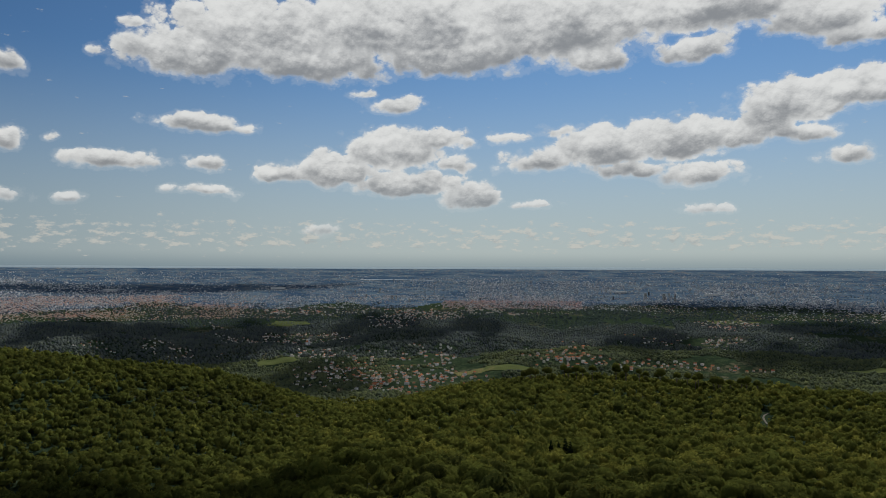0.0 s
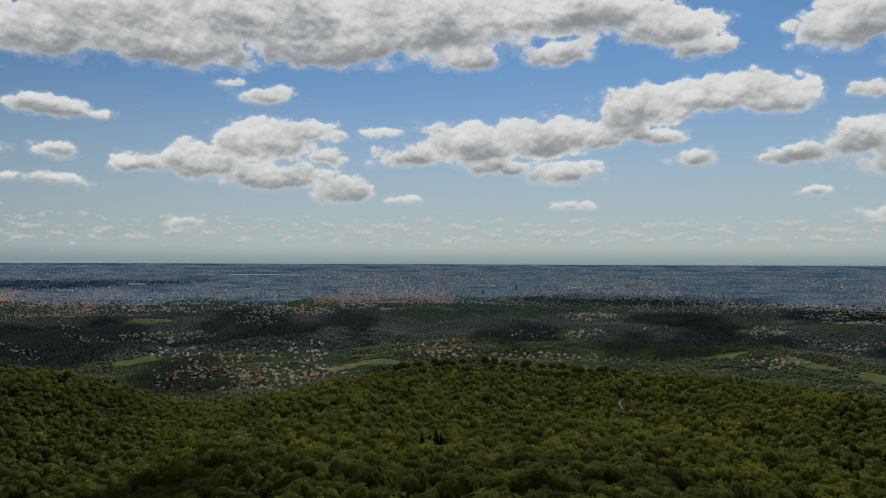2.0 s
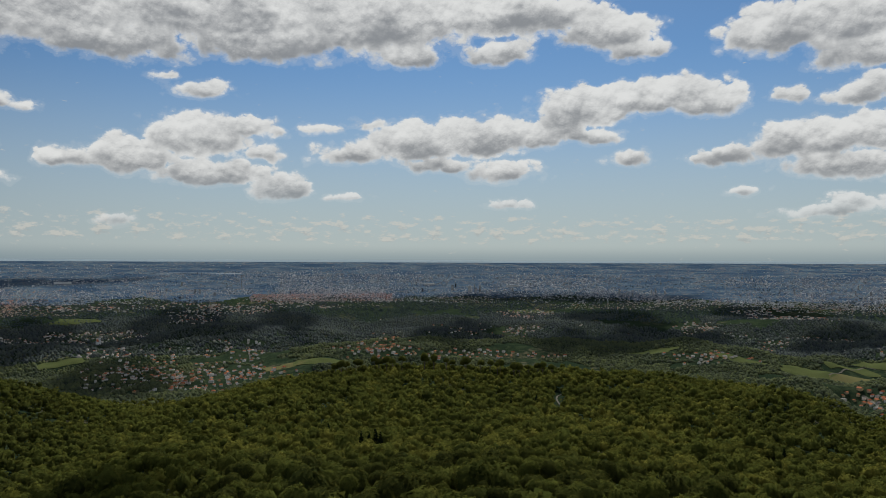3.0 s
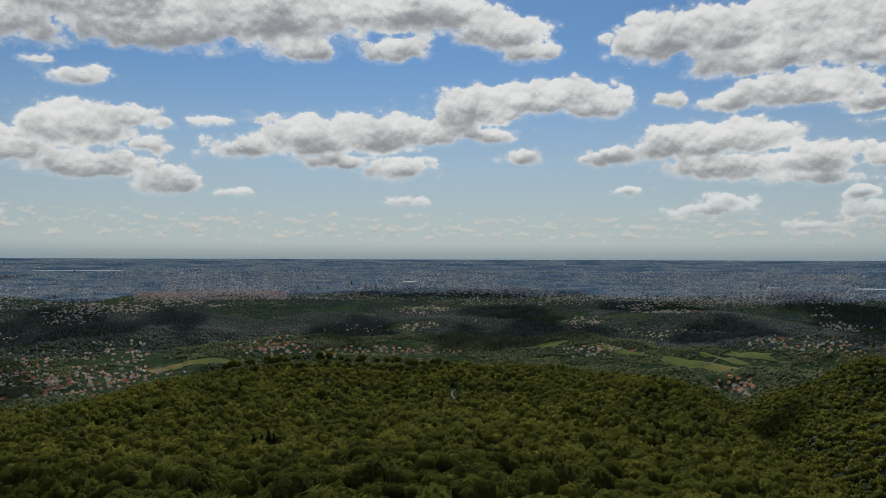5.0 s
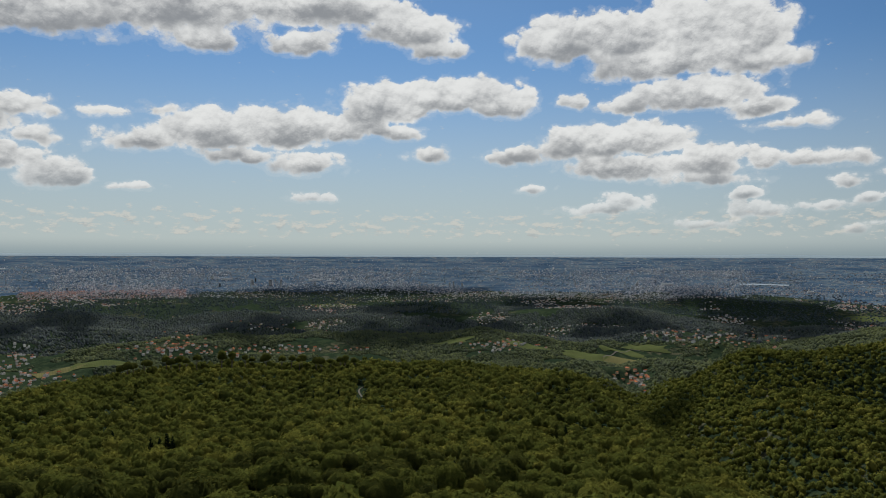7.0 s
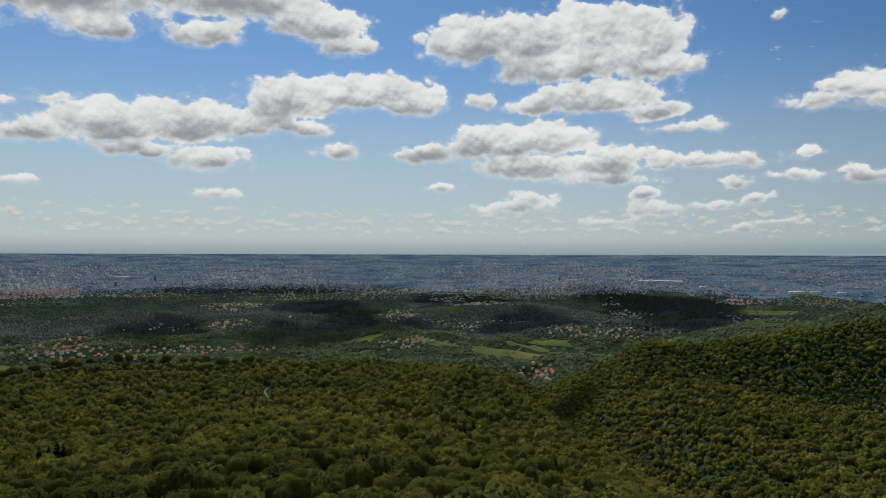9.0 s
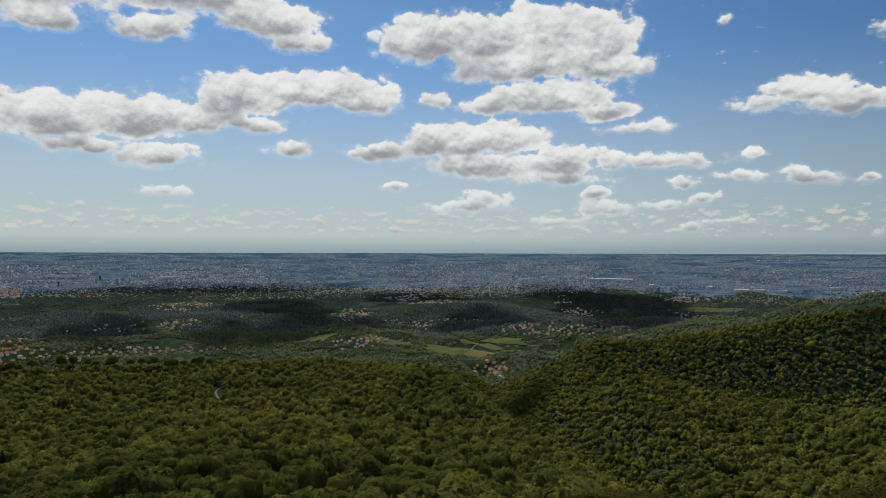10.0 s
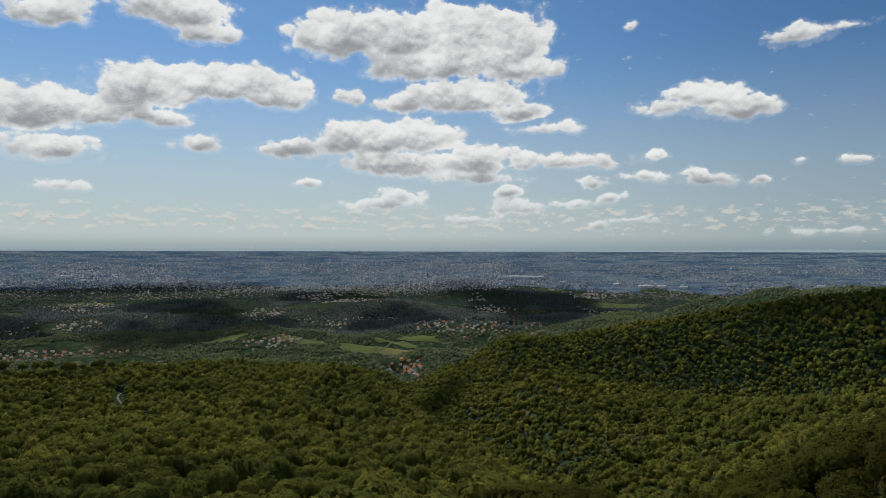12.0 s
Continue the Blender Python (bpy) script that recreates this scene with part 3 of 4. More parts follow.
def forest(name, label, kinds, x, y, size, mats, seed, sink=0.0, ground_z=None, squash=None, deep=0.0):
    """One joined stand of trees. kinds: crown shapes; size: half widths of the crowns; deep: tone darkened in place of
    shade.
    """
    rng = np.random.default_rng(seed)
    n = len(x)
    z = land(x, y) if ground_z is None else ground_z
    which = rng.integers(0, len(kinds), n)
    turn = rng.uniform(0, 2 * np.pi, n)
    lift = rng.uniform(0.85, 1.25, n) if squash is None else squash
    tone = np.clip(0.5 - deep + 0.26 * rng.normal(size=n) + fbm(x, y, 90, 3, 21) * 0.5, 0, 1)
    VV, FF, TT, LL, base = [], [], [], [], 0
    for k, (kv, kf, kn) in enumerate(kinds):
        i = np.nonzero(which == k)[0]
        if not len(i):
            continue
        c, s = np.cos(turn[i])[:, None], np.sin(turn[i])[:, None]
        h = size[i][:, None]
        px = (kv[None, :, 0] * c - kv[None, :, 1] * s) * h + x[i][:, None]
        py = (kv[None, :, 0] * s + kv[None, :, 1] * c) * h + y[i][:, None]
        pz = kv[None, :, 2] * h * lift[i][:, None] + (z[i] + sink)[:, None]
        VV.append(np.stack([px, py, pz], -1).reshape(-1, 3))
        FF.append((kf[None] + (np.arange(len(i)) * len(kv))[:, None, None]).reshape(-1, 3) + base)
        TT.append(np.repeat(tone[i], len(kv)))
        nx = kn[None, :, 0] * c - kn[None, :, 1] * s
        ny = kn[None, :, 0] * s + kn[None, :, 1] * c
        LL.append(np.stack([nx, ny, np.broadcast_to(kn[None, :, 2], nx.shape)], -1).reshape(-1, 3))
        base += len(kv) * len(i)
    me = mesh_from(name, np.concatenate(VV), np.concatenate(FF), mats, np.concatenate(TT), smooth=True, lean=np.concatenate(LL))
    return tagged(new(name, me), label, "forest", kind="stuff")


def clearing(x, y):
    """True where paths and glades keep the trees away."""
    gone = np.zeros(len(x), bool)
    for (gb, gr, ga, gl) in GLADES:
        gx, gy = gr * math.sin(radians(gb)), gr * math.cos(radians(gb))
        side = (x - gx) * math.cos(radians(gb)) - (y - gy) * math.sin(radians(gb))
        deep = (x - gx) * math.sin(radians(gb)) + (y - gy) * math.cos(radians(gb))
        gone |= (side / ga) ** 2 + (deep / gl) ** 2 < 1
    return gone


# glades on the spur, the first four cut lengthwise to the camera so the tracks show: bearing, range, half width, half
# length
GLADES = [(24.2, 772, 7, 76), (14.6, 872, 9, 30), (21.3, 868, 10, 30), (-18, 372, 4, 34), (15, 912, 140, 36)]

KIND_NEAR = [crown(np.random.default_rng(100 + i), 560, 2, 11, 0.085, tall=1.08, rim=0.08, follow=0.55) for i in range(5)]
KIND_MID = [crown(np.random.default_rng(200 + i), 100, 1, 8, 0.15, tall=1.1, rim=0.07, follow=0.6) for i in range(8)]
KIND_FAR = [crown(np.random.default_rng(300 + i), 24, 1, 7, 0.24, tall=1.12, rim=0.06, follow=0.62) for i in range(8)]
KIND_RIDGE = [crown(np.random.default_rng(450 + i), 10, 1, 6, 0.32, tall=1.12, rim=0.06, follow=0.62) for i in range(8)]


def small_crown(rng, sides, belt):
    """A far crown a few metres wide: a lumpy dome of a dozen faces."""
    a = np.arange(sides) * 2 * np.pi / sides + rng.uniform(0, 1)
    low = np.stack([np.cos(a), np.sin(a), np.full(sides, 0.0)], 1) * rng.uniform(0.85, 1.2, (sides, 1))
    mid = np.stack([np.cos(a + 0.5) * 0.78, np.sin(a + 0.5) * 0.78, rng.uniform(0.65, 1.0, sides)], 1)
    top = np.array([[rng.normal() * 0.15, rng.normal() * 0.15, rng.uniform(1.2, 1.5)]])
    k, j = np.arange(sides), (np.arange(sides) + 1) % sides
    if belt:
        v = np.concatenate([low, mid, top])
        f = np.concatenate([np.stack([k, j, k + sides], 1), np.stack([j, j + sides, k + sides], 1), np.stack([k + sides, j + sides, np.full(sides, 2 * sides)], 1)])
    else:
        v, f = np.concatenate([low, top]), np.stack([k, j, np.full(sides, sides)], 1)
    lean = v - np.array([0, 0, 0.2])
    return v, f, lean / np.linalg.norm(lean, axis=1)[:, None]


KIND_CREST = [crown(np.random.default_rng(460 + i), 9, 1, 7, 0.34, tall=1.1, rim=0.08, follow=0.55) for i in range(8)]
KIND_WOOD = [small_crown(np.random.default_rng(400 + i), 4, True) for i in range(8)]
KIND_DISTANT = [small_crown(np.random.default_rng(420 + i), 5, False) for i in range(8)]


SIGHT_STEPS, SIGHT_WAYS = np.linspace(500, 1500, 26), np.radians(np.arange(-45, 95, 0.25))
SIGHT_CREST = np.maximum.accumulate((land(np.outer(np.sin(SIGHT_WAYS), SIGHT_STEPS), np.outer(np.cos(SIGHT_WAYS), SIGHT_STEPS), canopy=True) - EYE) / SIGHT_STEPS, axis=1)


def hidden_slope(x, y):
    """True on slopes that the crests hide from the camera, where trees are thinned or left out."""
    r, b = np.hypot(x, y), np.degrees(np.arctan2(x, y))
    i = np.clip(np.rint((b + 45) / 0.25).astype(int), 0, len(SIGHT_WAYS) - 1)
    k = np.searchsorted(SIGHT_STEPS, r - 30) - 1
    crest = np.where(k >= 0, SIGHT_CREST[i, np.maximum(k, 0)], -1e9)
    return (land(x, y, canopy=True) - EYE) / r < crest - 0.04


def plant_forest():
    # (name, label, kinds, inner, outer, bearings, spacing, half width)
    stands = (
        ("near_forest", "sunlit green beech canopy on the spur below", KIND_NEAR, 205, 330, -2, 54, 8.0, 4.6),
        ("gully_forest", "green mixed trees in the gully below the spur, toned dark for shade", KIND_MID, 205, 560, -42, -2, 7.8, 4.5),
        ("slope_forest", "green broadleaf canopy covering the spur", KIND_MID, 330, 560, -2, 92, 7.5, 4.2),
        ("near_slope_forest", "broadleaf trees close under the hilltop", KIND_MID, 0, 205, -42, 54, 8.2, 4.8),
        ("back_forest", "broadleaf forest on the slope behind the hilltop", KIND_RIDGE, 0, 420, -180, -42, 10.0, 5.8),
        ("back_side_forest", "broadleaf forest climbing the mountain side", KIND_RIDGE, 0, 420, 90, 180, 10.0, 5.8),
        ("side_slope_forest", "broadleaf trees below the hilltop clearing", KIND_NEAR, 238, 330, 54, 92, 7.8, 4.5),
        ("ridge_forest", "continuous broadleaf forest over the ridges", KIND_FAR, 560, 930, -42, 92, 7.5, 4.2),
        ("far_ridge_forest", "continuous broadleaf forest on the farther hills", KIND_CREST, 930, 1560, -42, 92, 7.6, 4.3),
    )
    for k, (name, label, kinds, r0, r1, b0, b1, step, half) in enumerate(stands):
        x, y = scatter(r0, r1, b0, b1, step, 50 + k)
        rng = np.random.default_rng(70 + k)
        keep = ~clearing(x, y) & (rng.random(len(x)) > 0.05)
        if r0 > 900:
            keep &= ~hidden_slope(x, y) | (rng.random(len(x)) < 0.1)
        x, y = x[keep], y[keep]
        size = half * 1.04 * np.clip(rng.lognormal(0, 0.30, len(x)), 0.5, 1.9)
        z = land(x, y, canopy=True) - size * 1.05 - 3.0 + rng.normal(size=len(x)) * 2.3
        # shade put into leaf tones: darker leftwards and on side slope, far ridge lighter
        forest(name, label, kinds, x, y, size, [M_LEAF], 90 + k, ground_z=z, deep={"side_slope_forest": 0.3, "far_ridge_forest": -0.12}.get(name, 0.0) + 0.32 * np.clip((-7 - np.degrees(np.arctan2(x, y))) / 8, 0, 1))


plant_forest()

def limb(bm, a, b, ra, rb, sides=6):
    """A tapered length of wood from a to b."""
    a, b = Vector(a), Vector(b)
    way_ = (b - a).normalized()
    side = way_.orthogonal().normalized()
    up = way_.cross(side)
    rings = []
    for p, r in ((a, ra), (b, rb)):
        rings.append([bm.verts.new(p + (side * math.cos(6.2832 * k / sides) + up * math.sin(6.2832 * k / sides)) * r) for k in range(sides)])
    for k in range(sides):
        bm.faces.new((rings[0][k], rings[0][(k + 1) % sides], rings[1][(k + 1) % sides], rings[1][k]))


def tree_kind(seed, half, high, label, mat, sprays=1400):
    """A broadleaf tree: tapered trunk with limbs, and a crown of leaf sprays."""
    rng = np.random.default_rng(seed)
    tree = tagged(new("tree"), label, "tree", "broadleaf trees under the hilltop")
    bm = bmesh.new()
    limb(bm, (0, 0, -1.5), (0.15, 0.1, high * 0.4), 0.36, 0.26, 8)
    limb(bm, (0.15, 0.1, high * 0.4), (0.0, 0.2, high * 0.85), 0.26, 0.08, 8)
    for k in range(6):
        a, z = k * 1.05 + rng.uniform(0, 0.5), high * rng.uniform(0.34, 0.55)
        limb(bm, (0.12, 0.1, z), (math.cos(a) * half * 0.62, math.sin(a) * half * 0.62, z + high * 0.2), 0.15, 0.04)
    part("trunk", bm, M_BARK, tree, "grey-brown trunk and limbs")
    v, f, lean = crown(rng, sprays, 2, 12, 0.066, 1.0, 1.0, 0.14, 0.35)
    me = mesh_from("crown", v * half + np.array([0, 0, high - half * 1.35]), f, [mat], np.full(len(v), rng.uniform(0.0, 0.3)), smooth=True, lean=lean)
    top = new("crown", me)
    top.parent = tree
    return tree


def near_trees():
    """The trees right under the hilltop, one by one."""
    kinds = [tree_kind(601, 4.6, 13.5, "tall beech with a dense yellow-green crown", M_DIM_LEAF), tree_kind(602, 5.2, 14.5, "broad oak with a lumpy olive-green crown", M_DIM_LEAF),
             tree_kind(603, 3.9, 12.5, "slim hornbeam with a fresh green crown", M_DIM_LEAF), tree_kind(604, 5.6, 15.0, "old beech with a wide sunlit crown", M_DIM_LEAF),
             tree_kind(605, 4.3, 13.0, "broadleaf tree with a mottled green crown", M_DIM_LEAF), tree_kind(606, 3.6, 12.0, "young broadleaf tree with a narrow green crown", M_DIM_LEAF)]
    x, y = scatter(40, 238, 54, 90, 7.9, 610)
    z = land(x, y, canopy=True)
    rng = np.random.default_rng(611)
    used = set()
    for px, py, pz in zip(x, y, z):
        k = int(rng.integers(0, len(kinds)))
        s = float(np.clip(rng.lognormal(0, 0.16), 0.72, 1.35))
        m = pose(px, py, pz - 13.0 * s + rng.normal() * 0.6, rng.normal() * 2, rng.normal() * 2, rng.uniform(0, 360))
        kinds[k].scale = (s, s, s)
        if k in used:
            copy_thing(kinds[k], m)
        else:
            used.add(k)
            kinds[k].matrix_basis = m @ Matrix.Diagonal((s, s, s, 1))


near_trees()


def shrubs():
    """Low young growth in the clearing along the crest."""
    x, y = scatter(866, 955, 5, 25, 4.2, 640)
    rng = np.random.default_rng(641)
    keep = clearing(x, y) & (rng.random(len(x)) > 0.15)
    x, y = x[keep], y[keep]
    forest("shrubs", "low bright green scrub in the clearing", KIND_RIDGE, x, y, 2.2 * np.clip(rng.lognormal(0, 0.3, len(x)), 0.5, 1.8), [M_LEAF], 642, ground_z=land(x, y) + 0.5)


shrubs()


# ---------------------------------------------------------------- woods over the foothills
def foot_woods():
    for name, r0, r1, step, half, kinds, mat, seed in (("foothill_woods", 1500, 2450, 7.8, 4.3, KIND_WOOD, M_HAZED_LEAF, 120), ("upland_woods", 2450, 3500, 10.5, 5.6, KIND_DISTANT, M_HAZED_UPLAND_LEAF, 126)):
        x, y = scatter(r0, r1, -40, 88, step, seed)
        keep = ~hidden_slope(x, y)
        x, y = x[keep], y[keep]
        r = np.hypot(x, y)
        keep = (fbm(x, y, 260, 4, 31) + 0.36 - np.clip((r - 3100) / 900, 0, 0.4) > 0.0) & ~open_land(x, y)
        x, y = x[keep], y[keep]
        rng = np.random.default_rng(seed + 1)
        size = half * np.clip(rng.lognormal(0, 0.26, len(x)), 0.5, 1.8)
        forest(name, "blue-green woods on the rolling foothills, haze put into their colour", kinds, x, y, size, [mat], seed + 2, sink=-1.0, squash=rng.uniform(0.7, 1.2, len(x)))
    x1, y1 = scatter(3350, 3950, -40, 88, 14, 127)
    x2, y2 = scatter(3950, 4480, -40, 88, 19, 123)
    x, y = np.concatenate([x1, x2]), np.concatenate([y1, y2])
    hx, hy = 3650 * math.sin(radians(51.5)), 3650 * math.cos(radians(51.5))
    knob = ((x - hx) / 330) ** 2 + ((y - hy) / 240) ** 2 < 1
    keep = (fbm(x, y, 300, 4, 33) + fbm(x, y, 60, 3, 34) * 0.7 - 0.04 + np.clip((4000 - np.hypot(x, y)) / 1200, 0, 0.5) > 0.0) | knob
    x, y = x[keep], y[keep]
    rng = np.random.default_rng(124)
    size = 4.6 * np.clip(rng.lognormal(0, 0.35, len(x)), 0.5, 1.8) * np.clip((5200 - np.hypot(x, y)) / 1500, 0.4, 1)
    forest("plain_woods", "distant tree belts on the plain among the town", KIND_DISTANT, x, y, size, [M_HAZED_PLAIN_LEAF], 125, sink=-0.6, squash=np.full(len(x), 0.7))


def spot(bearing, level, lo=1500.0):
    """Where the ray at this bearing and angle below the horizon first meets the land beyond lo: x, y, z, range."""
    r = np.linspace(lo, 4850, 1400)
    b = radians(bearing)
    x, y = r * math.sin(b), r * math.cos(b)
    z = land(x, y)
    up = np.degrees(np.arctan2(z - EYE, r))
    i = int(np.argmax(up >= -level)) if (up >= -level).any() else len(r) - 1
    return float(x[i]), float(y[i]), float(z[i]), float(r[i])


# ---------------------------------------------------------------- open land: meadows, vineyard strips, roads
# bearing, degrees below the horizon, half width, half depth (m), turn, dry
MEADOWS = [(5.2, 7.95, 62, 60, 10, 0), (2.6, 8.25, 60, 32, 12, 1), (42.0, 7.75, 60, 42, -6, 0), (44.6, 7.3, 60, 46, -20, 0), (45.2, 8.0, 55, 32, 0, 1),
           (46.6, 6.9, 70, 34, 8, 0), (37.5, 7.1, 60, 24, 12, 0), (-13.0, 7.2, 60, 28, 0, 0), (-12.0, 4.3, 90, 40, 0, 0),
           (22.0, 3.9, 110, 36, 0, 0), (62.5, 4.2, 120, 40, 0, 0), (31.0, 6.9, 80, 26, 10, 0)]
MEADOW_AT = [(*spot(b, e), w, d, t, dry) for b, e, w, d, t, dry in MEADOWS]


def plot_map(places, close, wide):
    """Two maps in cells of 4 m of the land within these distances of the houses."""
    maps = []
    p = ((np.array(places, float) + 5000) / 4).astype(int)
    for far in (close, wide):
        k = int(far / 4) + 1
        m = np.zeros((2501, 2501), bool)
        for di in range(-k, k + 1):
            for dj in range(-k, k + 1):
                if 16 * (di * di + dj * dj) < far * far:
                    m[p[:, 0] + di, p[:, 1] + dj] = True
        maps.append(m)
    return maps


def open_land(x, y):
    gone = np.zeros(len(x), bool)
    for mx, my, _, _, w, d, t, _ in MEADOW_AT:
        b = math.atan2(mx, my) + radians(t)
        side = (x - mx) * math.cos(b) - (y - my) * math.sin(b)
        deep = (x - mx) * math.sin(b) + (y - my) * math.cos(b)
        gone |= (np.abs(side) < w * 1.05) & (np.abs(deep) < d * 1.15)
    thin = value_noise(x / 7, y / 7, 77) > -0.22
    yard, garden = plot_map([p[:2] for p in PLOTS], 9, 17), plot_map([q for gx, gy in GARDENS for q in zip(gx, gy)], 7, 13)
    i, j = ((x + 5000) / 4).astype(int), ((y + 5000) / 4).astype(int)
    for close, wide in (yard, garden):
        gone |= close[i, j] | (wide[i, j] & thin)
    return gone


def build_meadow(mx, my, w, d, t, dry):
    k = 14
    u, v = np.meshgrid(np.linspace(-1, 1, k), np.linspace(-1, 1, k))
    b = math.atan2(mx, my) + radians(t)
    wob = 1 + 0.22 * np.sin(3 * u + 2.1 * v + mx)
    side, deep = u * w * wob, v * d * (1 + 0.2 * np.cos(2.3 * u + my))
    x = mx + side * math.cos(b) + deep * math.sin(b)
    y = my - side * math.sin(b) + deep * math.cos(b)
    z = land(x, y) + 1.2
    i, j = np.meshgrid(np.arange(k - 1), np.arange(k - 1))
    q = (i * k + j).ravel()
    me = mesh_from("meadow", np.stack([x, y, z], -1).reshape(-1, 3), np.stack([q, q + 1, q + k + 1, q + k], -1), [M_STUBBLE if dry else M_MEADOW], smooth=True)
    tagged(new("meadow", me), "dry straw-coloured grass strip on the hillside" if dry else "bright green mown meadow on the hillside", "meadow", "hillside meadows", "structure")


def ribbon(name, label, pts, width, mat, lift=0.6, steps=40):
    """A road laid over the land through plan points."""
    pts = np.array(pts, float)
    s = np.linspace(0, len(pts) - 1, steps)
    c = spline(np.arange(len(pts)), pts, s)
    tan = np.gradient(c, axis=0)
    nor = np.stack([tan[:, 1], -tan[:, 0]], 1) / np.linalg.norm(tan, axis=1)[:, None]
    edges = [c - nor * width / 2, c + nor * width / 2]
    V = [np.column_stack([e, land(e[:, 0], e[:, 1]) + lift]) for e in edges]
    v = np.concatenate(V)
    i = np.arange(steps - 1)
    me = mesh_from(name, v, np.stack([i, i + 1, i + 1 + steps, i + steps], -1), [mat], smooth=True)
    return tagged(new(name, me), label, "road", kind="structure")


# ---------------------------------------------------------------- houses
def house_kind(w, d, h, rise, wall_mat, roof_mat, hip, label):
    """A detached house: walls, overhanging roof, chimney, door, windows."""
    home = tagged(new("house"), label, "house", "houses of the hillside villages")
    bm = bmesh.new()
    box(bm, 0, 0, h / 2 - 1.5, w, d, h + 3)
    if hip > 0.9:
        for s in (-1, 1):
            tri = [bm.verts.new((s * w / 2, -d / 2, h)), bm.verts.new((s * w / 2, d / 2, h)), bm.verts.new((s * w / 2, 0, h + rise - 0.2))]
            bm.faces.new(tri)
    part("wall", bm, wall_mat, home)
    bm = bmesh.new()
    o, g = 0.6, 0.28
    a = w / 2 + o
    ends = a if hip > 0.9 else a * hip
    for z in (0.0, g):
        low = [bm.verts.new((sx * a, sy * (d / 2 + o), h - 0.15 + z)) for sx, sy in ((-1, -1), (1, -1), (1, 1), (-1, 1))]
        top = [bm.verts.new((sx * ends, 0, h + rise + z)) for sx in (-1, 1)]
        bm.faces.new((low[0], low[1], top[1], top[0]))
        bm.faces.new((low[2], low[3], top[0], top[1]))
        if hip <= 0.9:
            bm.faces.new((low[1], low[2], top[1]))
            bm.faces.new((low[3], low[0], top[0]))
    part("roof", bm, roof_mat, home)
    part("chimney", box(bmesh.new(), w * 0.2, d * 0.12, h + rise * 0.75 + 0.9, 0.9, 0.9, 2.2), M_GREYROOF, home)
    for k, x in enumerate((-w * 0.28, w * 0.28)):
        for z in ((1.7, 4.4) if h > 5 else (1.7,)):
            part("window", box(bmesh.new(), x, -d / 2 - 0.02, z, 1.5, 0.12, 1.4), M_GLASS, home)
    part("door", box(bmesh.new(), 0, -d / 2 - 0.02, 1.05, 1.2, 0.12, 2.1), M_WOOD, home)
    return home


HOUSES = [
    house_kind(13, 10, 6.0, 3.6, M_RENDER, M_TILE, 1.0, "pale rendered house with a red tiled gable roof"),
    house_kind(12, 11, 5.8, 3.2, M_OCHRE, M_TILE, 0.35, "ochre house with a hipped red tile roof"),
    house_kind(15, 10, 3.6, 3.4, M_RENDER, M_TILE, 0.5, "low white house with a hipped orange roof"),
    house_kind(14, 11, 6.2, 2.6, M_RENDER, M_GREYROOF, 1.0, "white house with a weathered grey roof"),
    house_kind(18, 12, 8.5, 2.6, M_RENDER, M_GREYROOF, 0.4, "three-storey pale house with a grey hipped roof"),
    house_kind(16, 12, 6.0, 4.0, M_OCHRE, M_TILE, 1.0, "large ochre house with a steep red gable roof"),
]

# villages: bearing, degrees below the horizon, spread across (deg), spread in depth (deg), houses
VILLAGES = [(-7.2, 7.9, 2.2, 0.6, 38), (-4.6, 9.0, 3.4, 0.6, 42), (1.0, 8.7, 3.0, 0.35, 32), (9.8, 6.9, 2.4, 0.8, 58), (17.2, 7.3, 5.0, 0.22, 50), (16.5, 5.4, 2.6, 0.3, 18),
            (35.0, 7.0, 2.4, 0.4, 32), (45.8, 9.3, 0.9, 0.5, 26), (51.5, 6.1, 4.4, 0.5, 74)]
PLOTS = []


def village_plots():
    rng = np.random.default_rng(41)
    for b, e, sb, se, n in VILLAGES:
        x, y, z, r = spot(b, e)
        lay = rng.uniform(0, 90)
        made, tries = [], 0
        while len(made) < n and tries < n * 14:
            tries += 1
            hx, hy, hz, hr = spot(b + rng.normal() * sb * 0.6, max(e + rng.normal() * se * 0.6, 4.0))
            if all((hx - q[0]) ** 2 + (hy - q[1]) ** 2 > 11.5**2 for q in made):
                made.append((hx, hy))
                PLOTS.append((hx, hy, hz, lay + rng.choice([0, 90]) + rng.normal() * 14, int(rng.choice(6, p=[0.26, 0.2, 0.2, 0.13, 0.09, 0.12])), rng.uniform(0.8, 1.2)))


village_plots()


def build_villages():
    used = set()
    for hx, hy, hz, turn, k, s in PLOTS:
        m, f = pose(hx, hy, hz + 0.2, 0, 0, turn), 0.56 * s
        HOUSES[k].scale = (f, f, f)
        if k in used:
            copy_thing(HOUSES[k], m)
        else:
            HOUSES[k].matrix_basis = m @ Matrix.Diagonal((f, f, f, 1))
            used.add(k)


